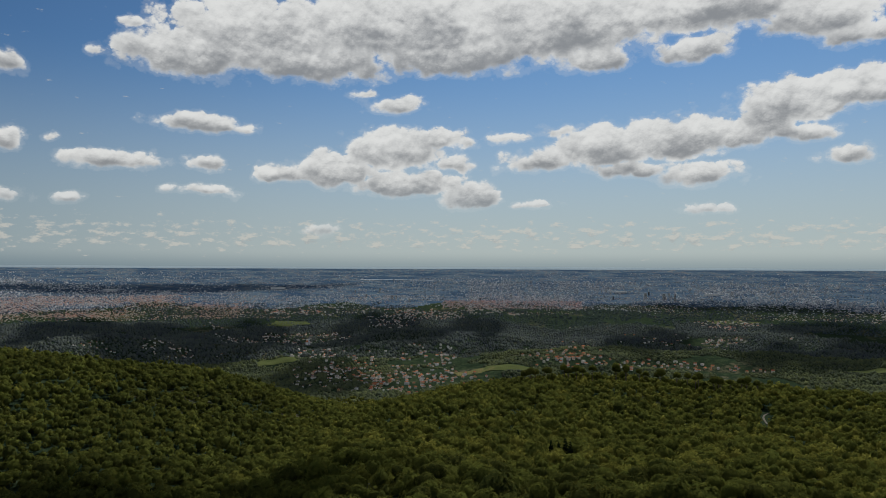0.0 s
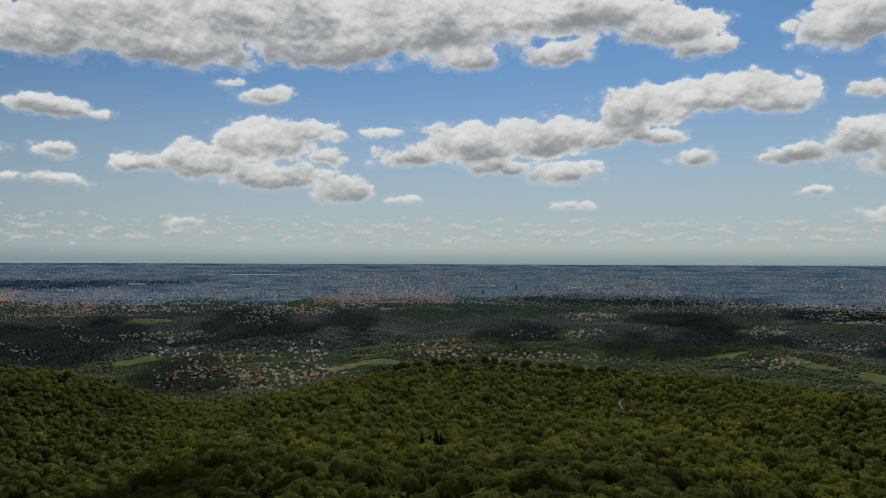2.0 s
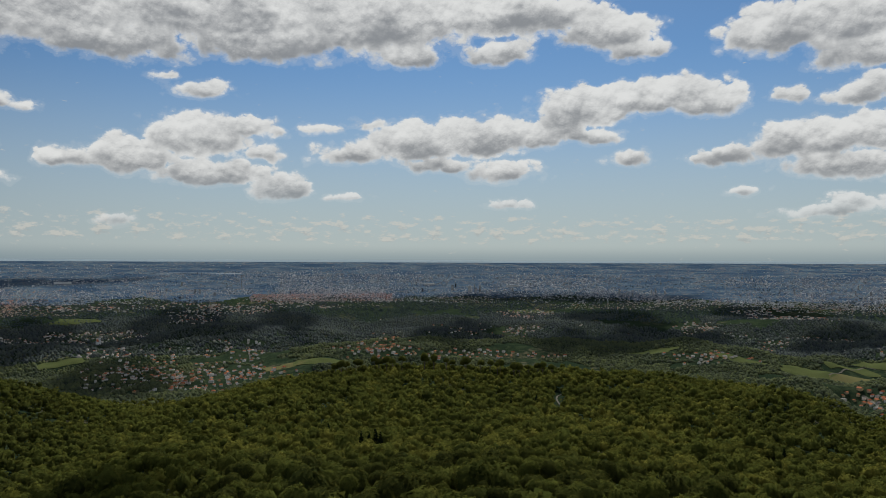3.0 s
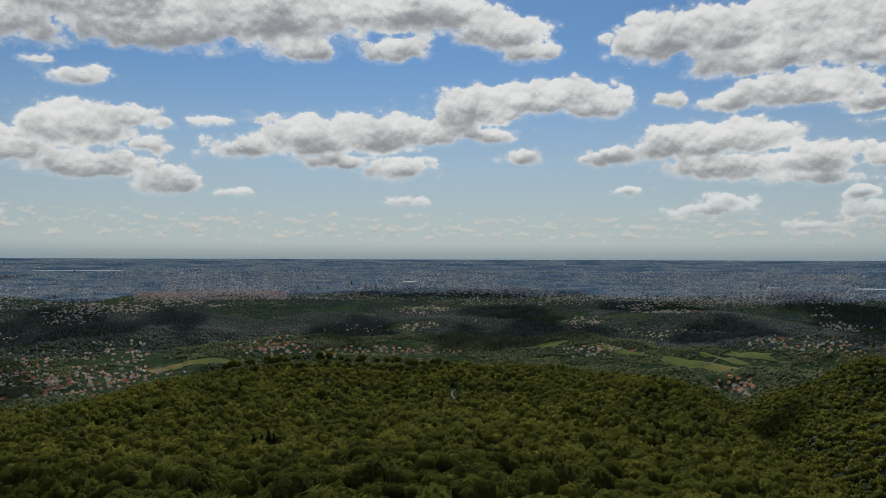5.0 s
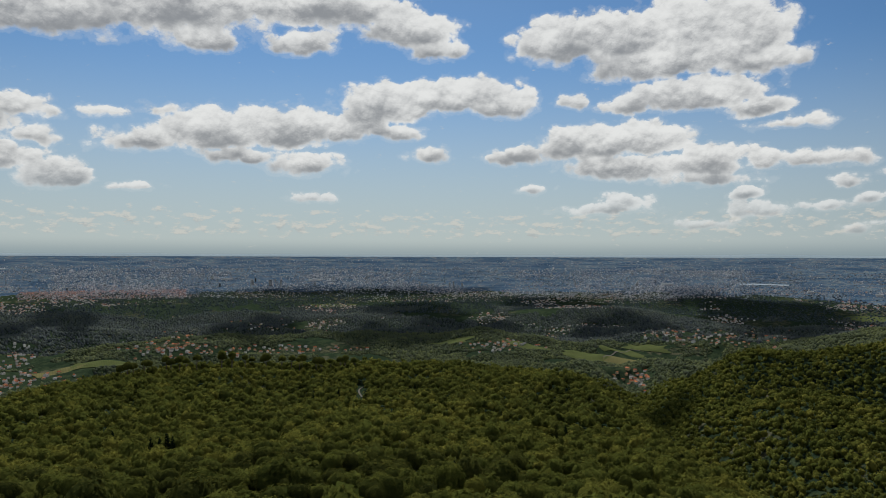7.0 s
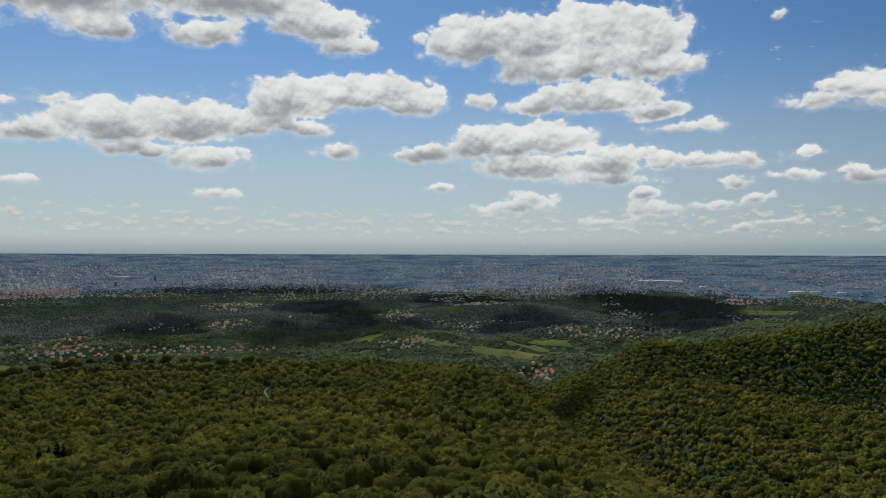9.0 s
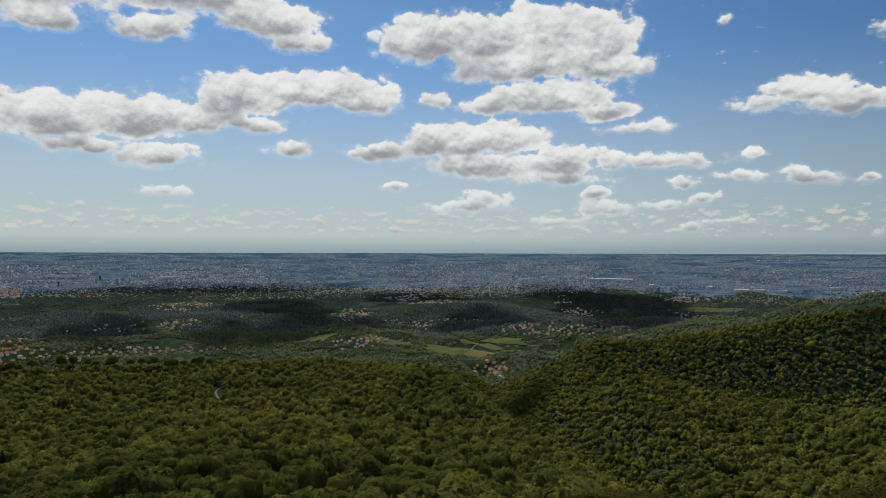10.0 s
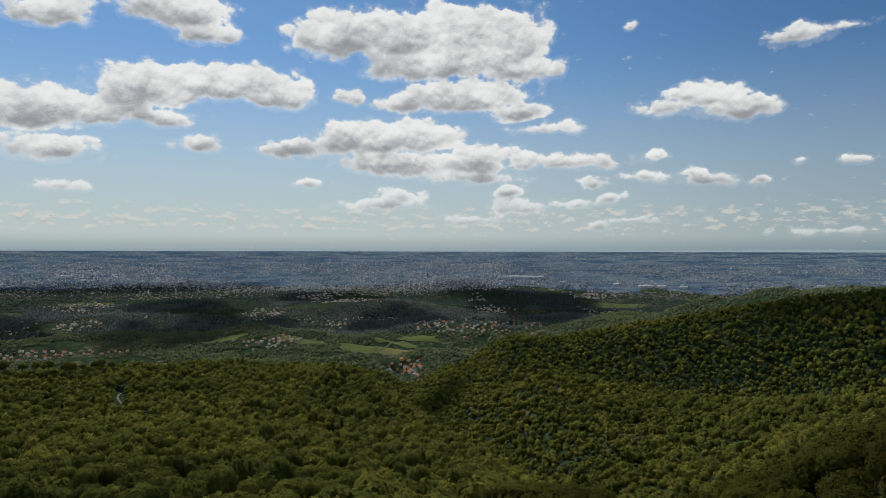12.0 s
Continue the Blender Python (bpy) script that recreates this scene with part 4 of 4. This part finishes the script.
# ---------------------------------------------------------------- the town on the plain
def gables(x, y, z, w, d, h, rise, turn):
    """Arrays for many plain houses: walls and two-sided roofs. Returns verts, quads, slots (0 wall, 1 roof)."""
    n = len(x)
    u = np.array([(-1, -1, 0), (1, -1, 0), (1, 1, 0), (-1, 1, 0), (-1, -1, 1), (1, -1, 1), (1, 1, 1), (-1, 1, 1), (-1, 0, 2), (1, 0, 2)], float)
    px = u[None, :, 0] * w[:, None] / 2
    py = u[None, :, 1] * d[:, None] / 2
    pz = np.where(u[None, :, 2] == 0, -3.0, np.where(u[None, :, 2] == 1, h[:, None], (h + rise)[:, None]))
    c, s = np.cos(turn)[:, None], np.sin(turn)[:, None]
    v = np.stack([px * c - py * s + x[:, None], px * s + py * c + y[:, None], pz + z[:, None]], -1).reshape(-1, 3)
    f = np.array([(0, 1, 5, 4), (2, 3, 7, 6), (1, 2, 6, 5), (3, 0, 4, 7), (4, 5, 9, 8), (6, 7, 8, 9), (5, 6, 9, 9), (7, 4, 8, 8)])
    tri = np.array([(0, 1, 5), (0, 5, 4), (2, 3, 7), (2, 7, 6), (1, 2, 6), (1, 6, 5), (3, 0, 4), (3, 4, 7), (5, 6, 9), (7, 4, 8), (4, 5, 9), (4, 9, 8), (6, 7, 8), (6, 8, 9)])
    F = (tri[None] + (np.arange(n) * 10)[:, None, None]).reshape(-1, 3)
    slot = np.tile([0] * 10 + [1] * 4, n)
    return v, F, slot


def town_plots(b0, b1, e0, e1, n, seed, grain, spread=3):
    """Places of far houses between two bearings and two angles under the horizon: x, y, range."""
    rng = np.random.default_rng(seed)
    r = np.linspace(1600, 4840, 1600)
    b, e = rng.uniform(b0, b1, n * spread), rng.uniform(e0, e1, n * spread)
    prof = np.degrees(np.arctan2(drop_far(r) + 5, r))
    rr = np.interp(-e, -prof, r)
    x, y = rr * np.sin(np.radians(b)), rr * np.cos(np.radians(b))
    dense = fbm(b * 30, e * 260, 130, 4, seed) + rng.normal(size=len(b)) * grain
    keep = np.argsort(-dense)[: int(n)]
    return x[keep], y[keep], rr[keep]


def town(name, label, b0, b1, e0, e1, n, size, seed, mats, tall=0.0, grain=0.35, flat=0.0, spread=3):
    """A spread of far houses, joined."""
    x, y, rr = town_plots(b0, b1, e0, e1, n, seed, grain, spread)
    rng = np.random.default_rng(seed + 1)
    k = size * rr / 1263
    w = k * rng.uniform(0.7, 1.7, n) * (1 + flat * (rng.random(n) < 0.12) * 3)
    d = k * rng.uniform(0.6, 1.1, n)
    h = k * rng.uniform(0.3, 0.7, n) * (1 + tall * (rng.random(n) < 0.2) * rng.uniform(0.5, 3, n))
    turn = rng.choice([0.2, 1.77], n) + rng.normal(size=n) * 0.25
    v, F, slot = gables(x, y, land(x, y), w, d, h, k * 0.22 * (rng.random(n) > flat), turn)
    if len(mats) > 2:
        slot = slot + np.repeat(rng.random(n) < 0.4, 14) * (slot == 1)
    me = mesh_from(name, v, F, mats, slot=slot)
    tagged(new(name, me), label, "houses", kind="stuff")


# bearings, angles under the horizon, number, seed, how loosely strewn
HILL_HOUSES, VALLEY_HOUSES = (-32, 72, 3.1, 6.9, 1900, 206, 0.05, 9), (-12, 1, 6.6, 9.6, 330, 208, 0.25, 3)
GARDENS = [town_plots(*HILL_HOUSES)[:2], town_plots(*VALLEY_HOUSES)[:2]]


foot_woods()
for mx, my, mz, mr, w, d, t, dry in MEADOW_AT:
    build_meadow(mx, my, w, d, t, dry)
build_villages()
town("red_roof_town", "old town quarter of red tiled roofs", 0, 11, 2.6, 3.2, 1700, 1.4, 201, [M_CITY, M_TILE], grain=0.4)
town("eastern_suburb", "rows of red-roofed suburban houses on the plain", -34, -12, 2.1, 3.9, 5200, 1.35, 202, [M_RENDER, M_TILE], grain=0.3)
town("city_centre", "pale city blocks spread over the plain", 2, 54, 1.0, 3.3, 9500, 1.35, 203, [M_CITY, M_CITYROOF], 1.0, flat=0.5)
town("southern_city", "pale distant blocks and halls on the plain", -33, 14, 0.8, 3.2, 6000, 1.35, 204, [M_CITY, M_CITYROOF], 0.7, flat=0.5)
town("western_city", "far suburbs with pale halls on the plain", 46, 84, 1.1, 3.0, 4600, 1.35, 205, [M_CITY, M_CITYROOF], 0.5, flat=0.5)
town("roofs_among_trees", "red roofs of suburbs among the trees of the plain", -8, 84, 2.2, 3.7, 3800, 1.2, 209, [M_RENDER, M_TILE, M_GREYROOF], grain=0.2)
town("far_villages", "tiny villages strewn far over the plain", -33, 84, 0.35, 1.3, 2600, 1.1, 207, [M_CITY, M_CITYROOF], 0.3, flat=0.5)
town("valley_houses", "crowded houses filling the valley village", *VALLEY_HOUSES[:5], 3.8, 208, [M_RENDER, M_TILE, M_GREYROOF], grain=VALLEY_HOUSES[6])
town("hill_houses", "scattered houses along the foothill lanes", *HILL_HOUSES[:5], 2.4, 206, [M_RENDER, M_TILE, M_GREYROOF], grain=HILL_HOUSES[6], spread=HILL_HOUSES[7])


# ---------------------------------------------------------------- landmarks on the plain and the hills
def block_kind(w, d, h, wall_mat, label, storeys):
    """A tower block: body, roof plant room, a band of glass for each group of storeys."""
    block = tagged(new("tower_block"), label, "tower block", "tower blocks of the city")
    part("wall", box(bmesh.new(), 0, 0, h / 2 - 2, w, d, h + 4), wall_mat, block)
    part("plant_room", box(bmesh.new(), 0, 0, h + 1.5, w * 0.4, d * 0.5, 3), M_CONCRETE, block)
    for k in range(storeys):
        z = h * (k + 0.6) / storeys
        for side in (-1, 1):
            part("window_band", box(bmesh.new(), 0, side * (d / 2 + 0.05), z, w * 0.9, 0.3, h / storeys * 0.42), M_GLASS, block)
    return block


def place_blocks():
    kinds = [block_kind(20, 10, 36, M_CONCRETE, "pale concrete slab block of flats", 6), block_kind(11, 11, 40, M_CONCRETE, "slim grey tower block", 7),
             block_kind(30, 10, 24, M_CONCRETE, "long pale slab block of flats", 4), block_kind(13, 12, 34, M_DARKBLOCK, "dark glazed office block", 6)]
    rng = np.random.default_rng(71)
    used = set()
    spots = [(3.0, 2.55, 3, 1.25), (1.3, 2.5, 1, 0.9), (32.3, 2.35, 0, 0.9), (31.6, 2.4, 1, 0.8), (17.2, 2.3, 0, 0.9), (18.0, 2.35, 1, 0.9), (15.8, 2.2, 0, 0.8), (46.0, 2.5, 2, 0.8), (28.9, 2.5, 1, 0.9)]
    for _ in range(42):
        spots.append((rng.uniform(-9, 48), rng.uniform(1.6, 2.75), int(rng.choice([0, 1, 2, 3], p=[0.4, 0.3, 0.22, 0.08])), rng.uniform(0.35, 0.62)))
    for b, e, k, f in spots:
        x, y, z, r = spot(b, e, 3000)
        m = pose(x, y, z, 0, 0, -b + rng.normal() * 12)
        kinds[k].scale = (f, f, f)
        if k in used:
            copy_thing(kinds[k], m)
        else:
            used.add(k)
            kinds[k].matrix_basis = m @ Matrix.Diagonal((f, f, f, 1))


def cone_stack(name, label, category, b, e, height, r0, r1, mat, tip=None):
    """A slender round tower: chimney or mast."""
    x, y, z, r = spot(b, e, 3000)
    ob = tagged(new(name), label, category)
    ob.matrix_basis = pose(x, y, z)
    bm = bmesh.new()
    limb(bm, (0, 0, -3), (0, 0, height), r0, r1, 10)
    part("shaft", bm, mat, ob)
    bm = bmesh.new()
    limb(bm, (0, 0, height * 0.72), (0, 0, height * 0.76), r0 * 1.7, r0 * 1.7, 10)
    limb(bm, (0, 0, height), (0, 0, height + 1.5), r1 * 1.3, r1 * 1.3, 10)
    part("collar", bm, tip or mat, ob)


def church(b, e):
    x, y, z, r = spot(b, e)
    ob = tagged(new("church"), "white hillside church with a tall pointed steeple", "church")
    ob.matrix_basis = pose(x, y, z, 0, 0, -b + 20)
    part("nave", box(bmesh.new(), 0, 8, 5, 12, 22, 14), M_WHITE, ob)
    bm = bmesh.new()
    for z0 in (12.0, 12.4):
        v = [bm.verts.new(p) for p in ((-6.6, -3.5, z0), (6.6, -3.5, z0), (6.6, 19.5, z0), (-6.6, 19.5, z0), (0, -3.5, z0 + 6), (0, 19.5, z0 + 6))]
        for q in ((0, 3, 5, 4), (1, 4, 5, 2), (0, 4, 1), (2, 5, 3)):
            bm.faces.new([v[i] for i in q])
    part("roof", bm, M_TILE, ob)
    part("tower", box(bmesh.new(), 0, -5, 13, 6.5, 6.5, 28), M_WHITE, ob)
    bm = bmesh.new()
    limb(bm, (0, -5, 27), (0, -5, 40), 4.4, 0.1, 4)
    part("spire", bm, M_GREYROOF, ob, "grey pointed spire")
    part("window", box(bmesh.new(), 0, -8.3, 20, 1.6, 0.2, 3.5), M_GLASS, ob)


def hall(b, e, w, d, h, mat, label):
    x, y, z, r = spot(b, e, 2500)
    ob = tagged(new("warehouse"), label, "warehouse", "halls on the plain")
    ob.matrix_basis = pose(x, y, z, 0, 0, -b + 4)
    part("wall", box(bmesh.new(), 0, 0, h / 2 - 2, w, d, h + 4), M_CONCRETE, ob)
    part("roof", box(bmesh.new(), 0, 0, h + 0.5, w + 1.5, d + 1.5, 0.9), mat, ob)


def water_strip(name, label, b0, b1, e, depth):
    bs = np.linspace(b0, b1, 24)
    x, y, z, r = spot((b0 + b1) / 2, e, 3000)
    rr = r + 6 * np.sin(np.linspace(0, 5, 24))
    px, py = rr * np.sin(np.radians(bs)), rr * np.cos(np.radians(bs))
    qx, qy = (rr + depth) * np.sin(np.radians(bs)), (rr + depth) * np.cos(np.radians(bs))
    v = np.concatenate([np.column_stack([px, py, land(px, py) + 2.0]), np.column_stack([qx, qy, land(qx, qy) + 2.0])])
    i = np.arange(23)
    tagged(new(name, mesh_from(name, v, np.stack([i, i + 1, i + 25, i + 24], -1), [M_WATER])), label, "river", kind="structure")


place_blocks()
cone_stack("radio_mast", "thin lattice radio mast over the southern plain", "mast", -0.7, 2.0, 78, 1.6, 0.7, M_GREYROOF)
cone_stack("chimney_stack", "tall slender power station chimney", "chimney", 25.0, 2.35, 64, 2.2, 1.2, M_CONCRETE)
cone_stack("chimney_stack", "tall slender factory chimney", "chimney", 36.6, 2.0, 40, 1.8, 1.0, M_CONCRETE)
church(-10.6, 6.0)
for b, e, w, d in ((64.4, 2.75, 70, 34), (65.6, 2.72, 46, 26), (62.2, 2.6, 30, 22), (67.2, 2.75, 40, 24), (70.5, 2.5, 44, 22), (73.0, 2.7, 34, 22), (76.5, 2.5, 40, 20), (58.0, 2.5, 28, 20), (79.5, 2.6, 36, 20),
                   (14.0, 1.8, 60, 16), (20.6, 1.9, 70, 16), (-13.0, 1.6, 80, 14), (-25.0, 1.7, 60, 14), (48.2, 2.1, 60, 18)):
    hall(b, e, w, d, 9, M_WHITE, "long warehouse with a white sheet roof")
hall(35.3, 7.45, 26, 16, 9, M_TILE, "large hall with a red tiled roof among houses")
water_strip("river", "pale river reach shining on the plain", 53.3, 56.6, 2.02, 26)
# a pale field, drawn with the same strip and surface as the river
water_strip("lake", "long pale field strip far over the plain", -6.6, -0.8, 0.92, 16)


# ---------------------------------------------------------------- single trees and tracks on the spur
def conifer_kind(high, half, label):
    """A spruce: straight trunk and drooping needle sprays in a narrow cone."""
    rng = np.random.default_rng(int(high * 10))
    tree = tagged(new("conifer"), label, "conifer", "dark conifers on the spur")
    bm = bmesh.new()
    limb(bm, (0, 0, -1), (0, 0, high), 0.3, 0.03, 8)
    part("trunk", bm, M_BARK, tree)
    n = 620
    t = np.sqrt(rng.random(n)) * 0.92
    z = high * (1 - t)
    a = rng.uniform(0, 6.2832, n)
    rad = half * t * (0.72 + 0.4 * np.abs(np.sin(z * 2.1))) * rng.uniform(0.5, 1.1, n)
    p = np.stack([np.cos(a) * rad, np.sin(a) * rad, z], 1)
    out = np.stack([np.cos(a), np.sin(a), np.full(n, -0.35)], 1)
    side = np.stack([-np.sin(a), np.cos(a), rng.normal(size=n) * 0.3], 1)
    w = (0.55 + 0.35 * rng.random(n))[:, None]
    q = np.stack([p - out * w, p + out * w * 0.7 - side * w * 0.8, p + out * w * 0.7 + side * w * 0.8], 1).reshape(-1, 3)
    top = new("crown", mesh_from("crown", q, np.arange(3 * n).reshape(-1, 3), [M_CONIFER], np.full(3 * n, 0.5)))
    top.parent = tree
    return tree


def put_copy(kind, used, m, f):
    kind.scale = (f, f, f)
    if kind in used:
        return copy_thing(kind, m)
    used.append(kind)
    kind.matrix_basis = m @ Matrix.Diagonal((f, f, f, 1))
    return kind


def lone_trees():
    rng = np.random.default_rng(81)
    used = []
    dark = [conifer_kind(18, 3.2, "narrow dark spruce rising out of the canopy"), conifer_kind(15, 4.0, "broad dark conifer in a gap of the canopy")]
    for b, r, k, f in ((3.05, 830, 0, 1.0), (9.2, 415, 1, 0.9), (10.1, 408, 0, 0.85), (9.7, 425, 1, 1.0), (8.6, 422, 0, 0.8), (6.0, 520, 1, 0.9), (13.0, 560, 1, 0.85), (29.0, 560, 1, 0.8),
                       (66.6, 300, 1, 1.0), (68.0, 262, 1, 0.9), (20.5, 720, 0, 0.8), (22.5, 740, 0, 0.9), (-5.5, 700, 1, 0.9), (51.0, 420, 1, 0.85), (40.5, 520, 1, 0.9)):
        x, y = r * math.sin(radians(b)), r * math.cos(radians(b))
        put_copy(dark[k], used, pose(x, y, float(land(x, y)) + 1.0, 0, 0, rng.uniform(0, 360)), f)
    row = [tree_kind(621, 4.2, 17.5, "tall dark tree in the row along the crest", M_LEAF, 420), tree_kind(622, 5.2, 18.0, "broad rounded tree in the row along the crest", M_LEAF, 420)]
    for tree in row:
        tree["group"] = "tree row along the crest"
    for b in np.concatenate([np.arange(6.3, 12.5, 0.62), np.arange(13.2, 24.2, 0.55)]):
        b = b + rng.normal() * 0.28
        r = 948 + rng.normal() * 8
        x, y = r * math.sin(radians(b)), r * math.cos(radians(b))
        put_copy(row[int(rng.random() < 0.4)], used, pose(x, y, float(land(x, y)) + 1.5, 0, 0, rng.uniform(0, 360)), rng.uniform(1.1, 1.45))
    snag = tagged(new("dead_tree"), "pale bare trunk of a dead tree", "dead tree")
    bm = bmesh.new()
    limb(bm, (0, 0, -1), (0.3, 0, 11), 0.5, 0.32, 8)
    limb(bm, (0.3, 0, 11), (0.8, 0.2, 17), 0.32, 0.1, 8)
    part("trunk", bm, M_ROAD, snag)
    bm = bmesh.new()
    for k in range(5):
        limb(bm, (0.3, 0, 9 + 1.4 * k), (0.3 + 2.2 * math.cos(2.4 * k), 2.2 * math.sin(2.4 * k), 11 + 1.4 * k), 0.12, 0.03, 5)
    part("branch", bm, M_ROAD, snag)
    x, y = 500 * math.sin(radians(56.2)), 500 * math.cos(radians(56.2))
    snag.matrix_basis = pose(x, y, float(land(x, y)), 4, 3, 30)


def along(points):
    return [(r * math.sin(radians(b)), r * math.cos(radians(b))) for b, r in points]


lone_trees()
ribbon("track", "pale gravel track bending out of the woods", along(((24.35, 770), (24.15, 790), (24.08, 808), (24.2, 825), (24.45, 838))), 2.0, M_ROAD)
ribbon("track", "short pale stretch of forest track on the crest", along(((14.1, 893), (14.6, 897), (15.2, 905))), 4.0, M_ROAD)
ribbon("track", "short pale stretch of forest track on the crest", along(((20.7, 888), (21.3, 892), (21.9, 899))), 4.0, M_ROAD)
ribbon("track", "forest path in the bottom of the gully", along(((-18.1, 360), (-18.0, 385), (-17.6, 410))), 2.6, M_ROAD)


def lane(label, points, width=6.0):
    """A village lane through places given by bearing and angle below the horizon."""
    ribbon("lane", label, [spot(b, e)[:2] for b, e in points], width, M_ROAD, 1.4)


lane("pale village lane winding up the hillside", ((9.6, 7.7), (9.9, 7.2), (9.5, 6.7), (10.3, 6.2)))
lane("bend of a pale hillside lane", ((11.0, 6.0), (11.5, 5.6), (11.9, 5.7), (11.6, 6.3)), 5)
lane("pale lane dropping between the houses", ((-5.6, 9.0), (-5.2, 8.6), (-5.4, 8.2)), 6)
lane("pale lane climbing to the hamlet", ((34.8, 7.7), (35.3, 7.3), (35.8, 7.0), (35.5, 6.6)), 6)
lane("pale lane through the valley hamlet", ((46.6, 9.9), (46.0, 9.4), (45.4, 9.1)), 5)
lane("pale track across the meadows", ((43.4, 7.8), (44.2, 7.5), (45.2, 7.3), (46.2, 7.2)), 4)


# ---------------------------------------------------------------- high cumulus added out of view, placed to shade the land in patches
def cloud_mesh(seed):
    rng = np.random.default_rng(seed)
    bv, bf = BALLS[2]
    V, F = [], []
    for k in range(26):
        a, q = rng.uniform(0, 6.283), math.sqrt(rng.random()) * 0.78
        s = rng.uniform(0.22, 0.42) * (1.15 - 0.5 * q)
        v = bv * s * rng.uniform(0.85, 1.15, (len(bv), 1))
        v = v * (1, 1, 0.6) + (math.cos(a) * q, math.sin(a) * q, 0)
        v[:, 2] = np.maximum(v[:, 2], -0.04)
        F.append(bf + len(bv) * k)
        V.append(v)
    return mesh_from("cloud", np.concatenate(V), np.concatenate(F), [M_CLOUD], smooth=True)


M_CLOUD = plain_material("cloud_vapour", (0.80, 0.80, 0.80), (0.86, 0.86, 0.86), 1.0, 0.002)
CLOUD_MESHES = [cloud_mesh(500 + i) for i in range(4)]
# the ground that each one shades: from and to bearing, nearest and farthest angle under the horizon
SHADES = [(-33, -19, 6.2, 4.0), (-21, -9, 7.2, 4.4), (-10, 0, 6.0, 4.0), (-14, -5, 10.0, 7.6), (0, 5, 5.4, 4.0), (12, 22, 7.3, 4.9), (21, 32, 7.4, 5.8), (25, 33, 4.8, 3.8),
          (27, 37, 6.4, 5.0), (41.5, 49.5, 6.0, 4.6), (47.5, 53, 3.5, 2.5), (51, 63, 5.2, 3.4), (54, 60.5, 5.9, 4.6), (-33, -8, 1.9, 1.3), (14, 34, 3.0, 2.5), (36, 44, 3.9, 3.2)]


def hang_cloud(k, x, y, z, across, along):
    up = 4300.0 + 60 * (k % 5)
    ob = new("cloud", CLOUD_MESHES[k % 4])
    t = (up - z) / SUN_WAY.z
    ob.matrix_basis = pose(x + SUN_WAY.x * t, y + SUN_WAY.y * t, up, 0, 0, -math.degrees(math.atan2(x, y))) @ Matrix.Diagonal((across, along, 160, 1))
    tagged(ob, "white cumulus hung out of view to shade the land below", "cloud", "cumulus over the plain", "structure")


for k, (b0, b1, e0, e1) in enumerate(SHADES):
    b = (b0 + b1) / 2
    r0, r1 = spot(b, e0)[3], spot(b, e1)[3]
    r = (r0 + r1) / 2
    x, y = r * math.sin(radians(b)), r * math.cos(radians(b))
    hang_cloud(k, x, y, float(land(x, y)), r * radians(b1 - b0) / 2 * 1.15, max((r1 - r0) / 2, 60) * 1.2)
# four more unseen ones, added to darken parts of the spurs
for k, (b, r, across, along) in enumerate([(79.0, 1290, 190, 80), (48.4, 1180, 62, 140), (-26, 330, 105, 95), (-32, 400, 140, 130)]):
    x, y = r * math.sin(radians(b)), r * math.cos(radians(b))
    hang_cloud(k, x, y, float(land(x, y)), across, along)


# ---------------------------------------------------------------- faint low hills, drawn out into a band along the horizon
def horizon_band():
    m, n = material("hazed_range")
    where = n.add("ShaderNodeTexCoord").outputs["Object"]
    # haze put into the colour, to soften the edge of the land
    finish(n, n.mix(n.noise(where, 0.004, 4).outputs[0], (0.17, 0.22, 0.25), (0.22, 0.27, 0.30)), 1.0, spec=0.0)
    b = np.radians(np.linspace(-44, 96, 220))
    top = 12 + np.clip(fbm(np.degrees(b) * 10, np.zeros(220), 90, 4, 91) * 16 + 5, 0, 16) * np.clip((np.degrees(b) + 10) / 45, 0.25, 1)
    V = []
    for r, z in ((4845, np.full(220, -6.0)), (4975, top), (4992, top * 0.4 - 5)):
        V.append(np.column_stack([r * np.sin(b), r * np.cos(b), EYE + z]))
    i = np.arange(219)
    F = np.concatenate([np.stack([i + 220 * k, i + 220 * (k + 1), i + 1 + 220 * (k + 1), i + 1 + 220 * k], -1) for k in (0, 1)])
    tagged(new("backdrop", mesh_from("backdrop", np.concatenate(V), F, [m], smooth=True)), "low band of haze colour along the horizon, rising to faint hills", "hills", kind="structure")


horizon_band()
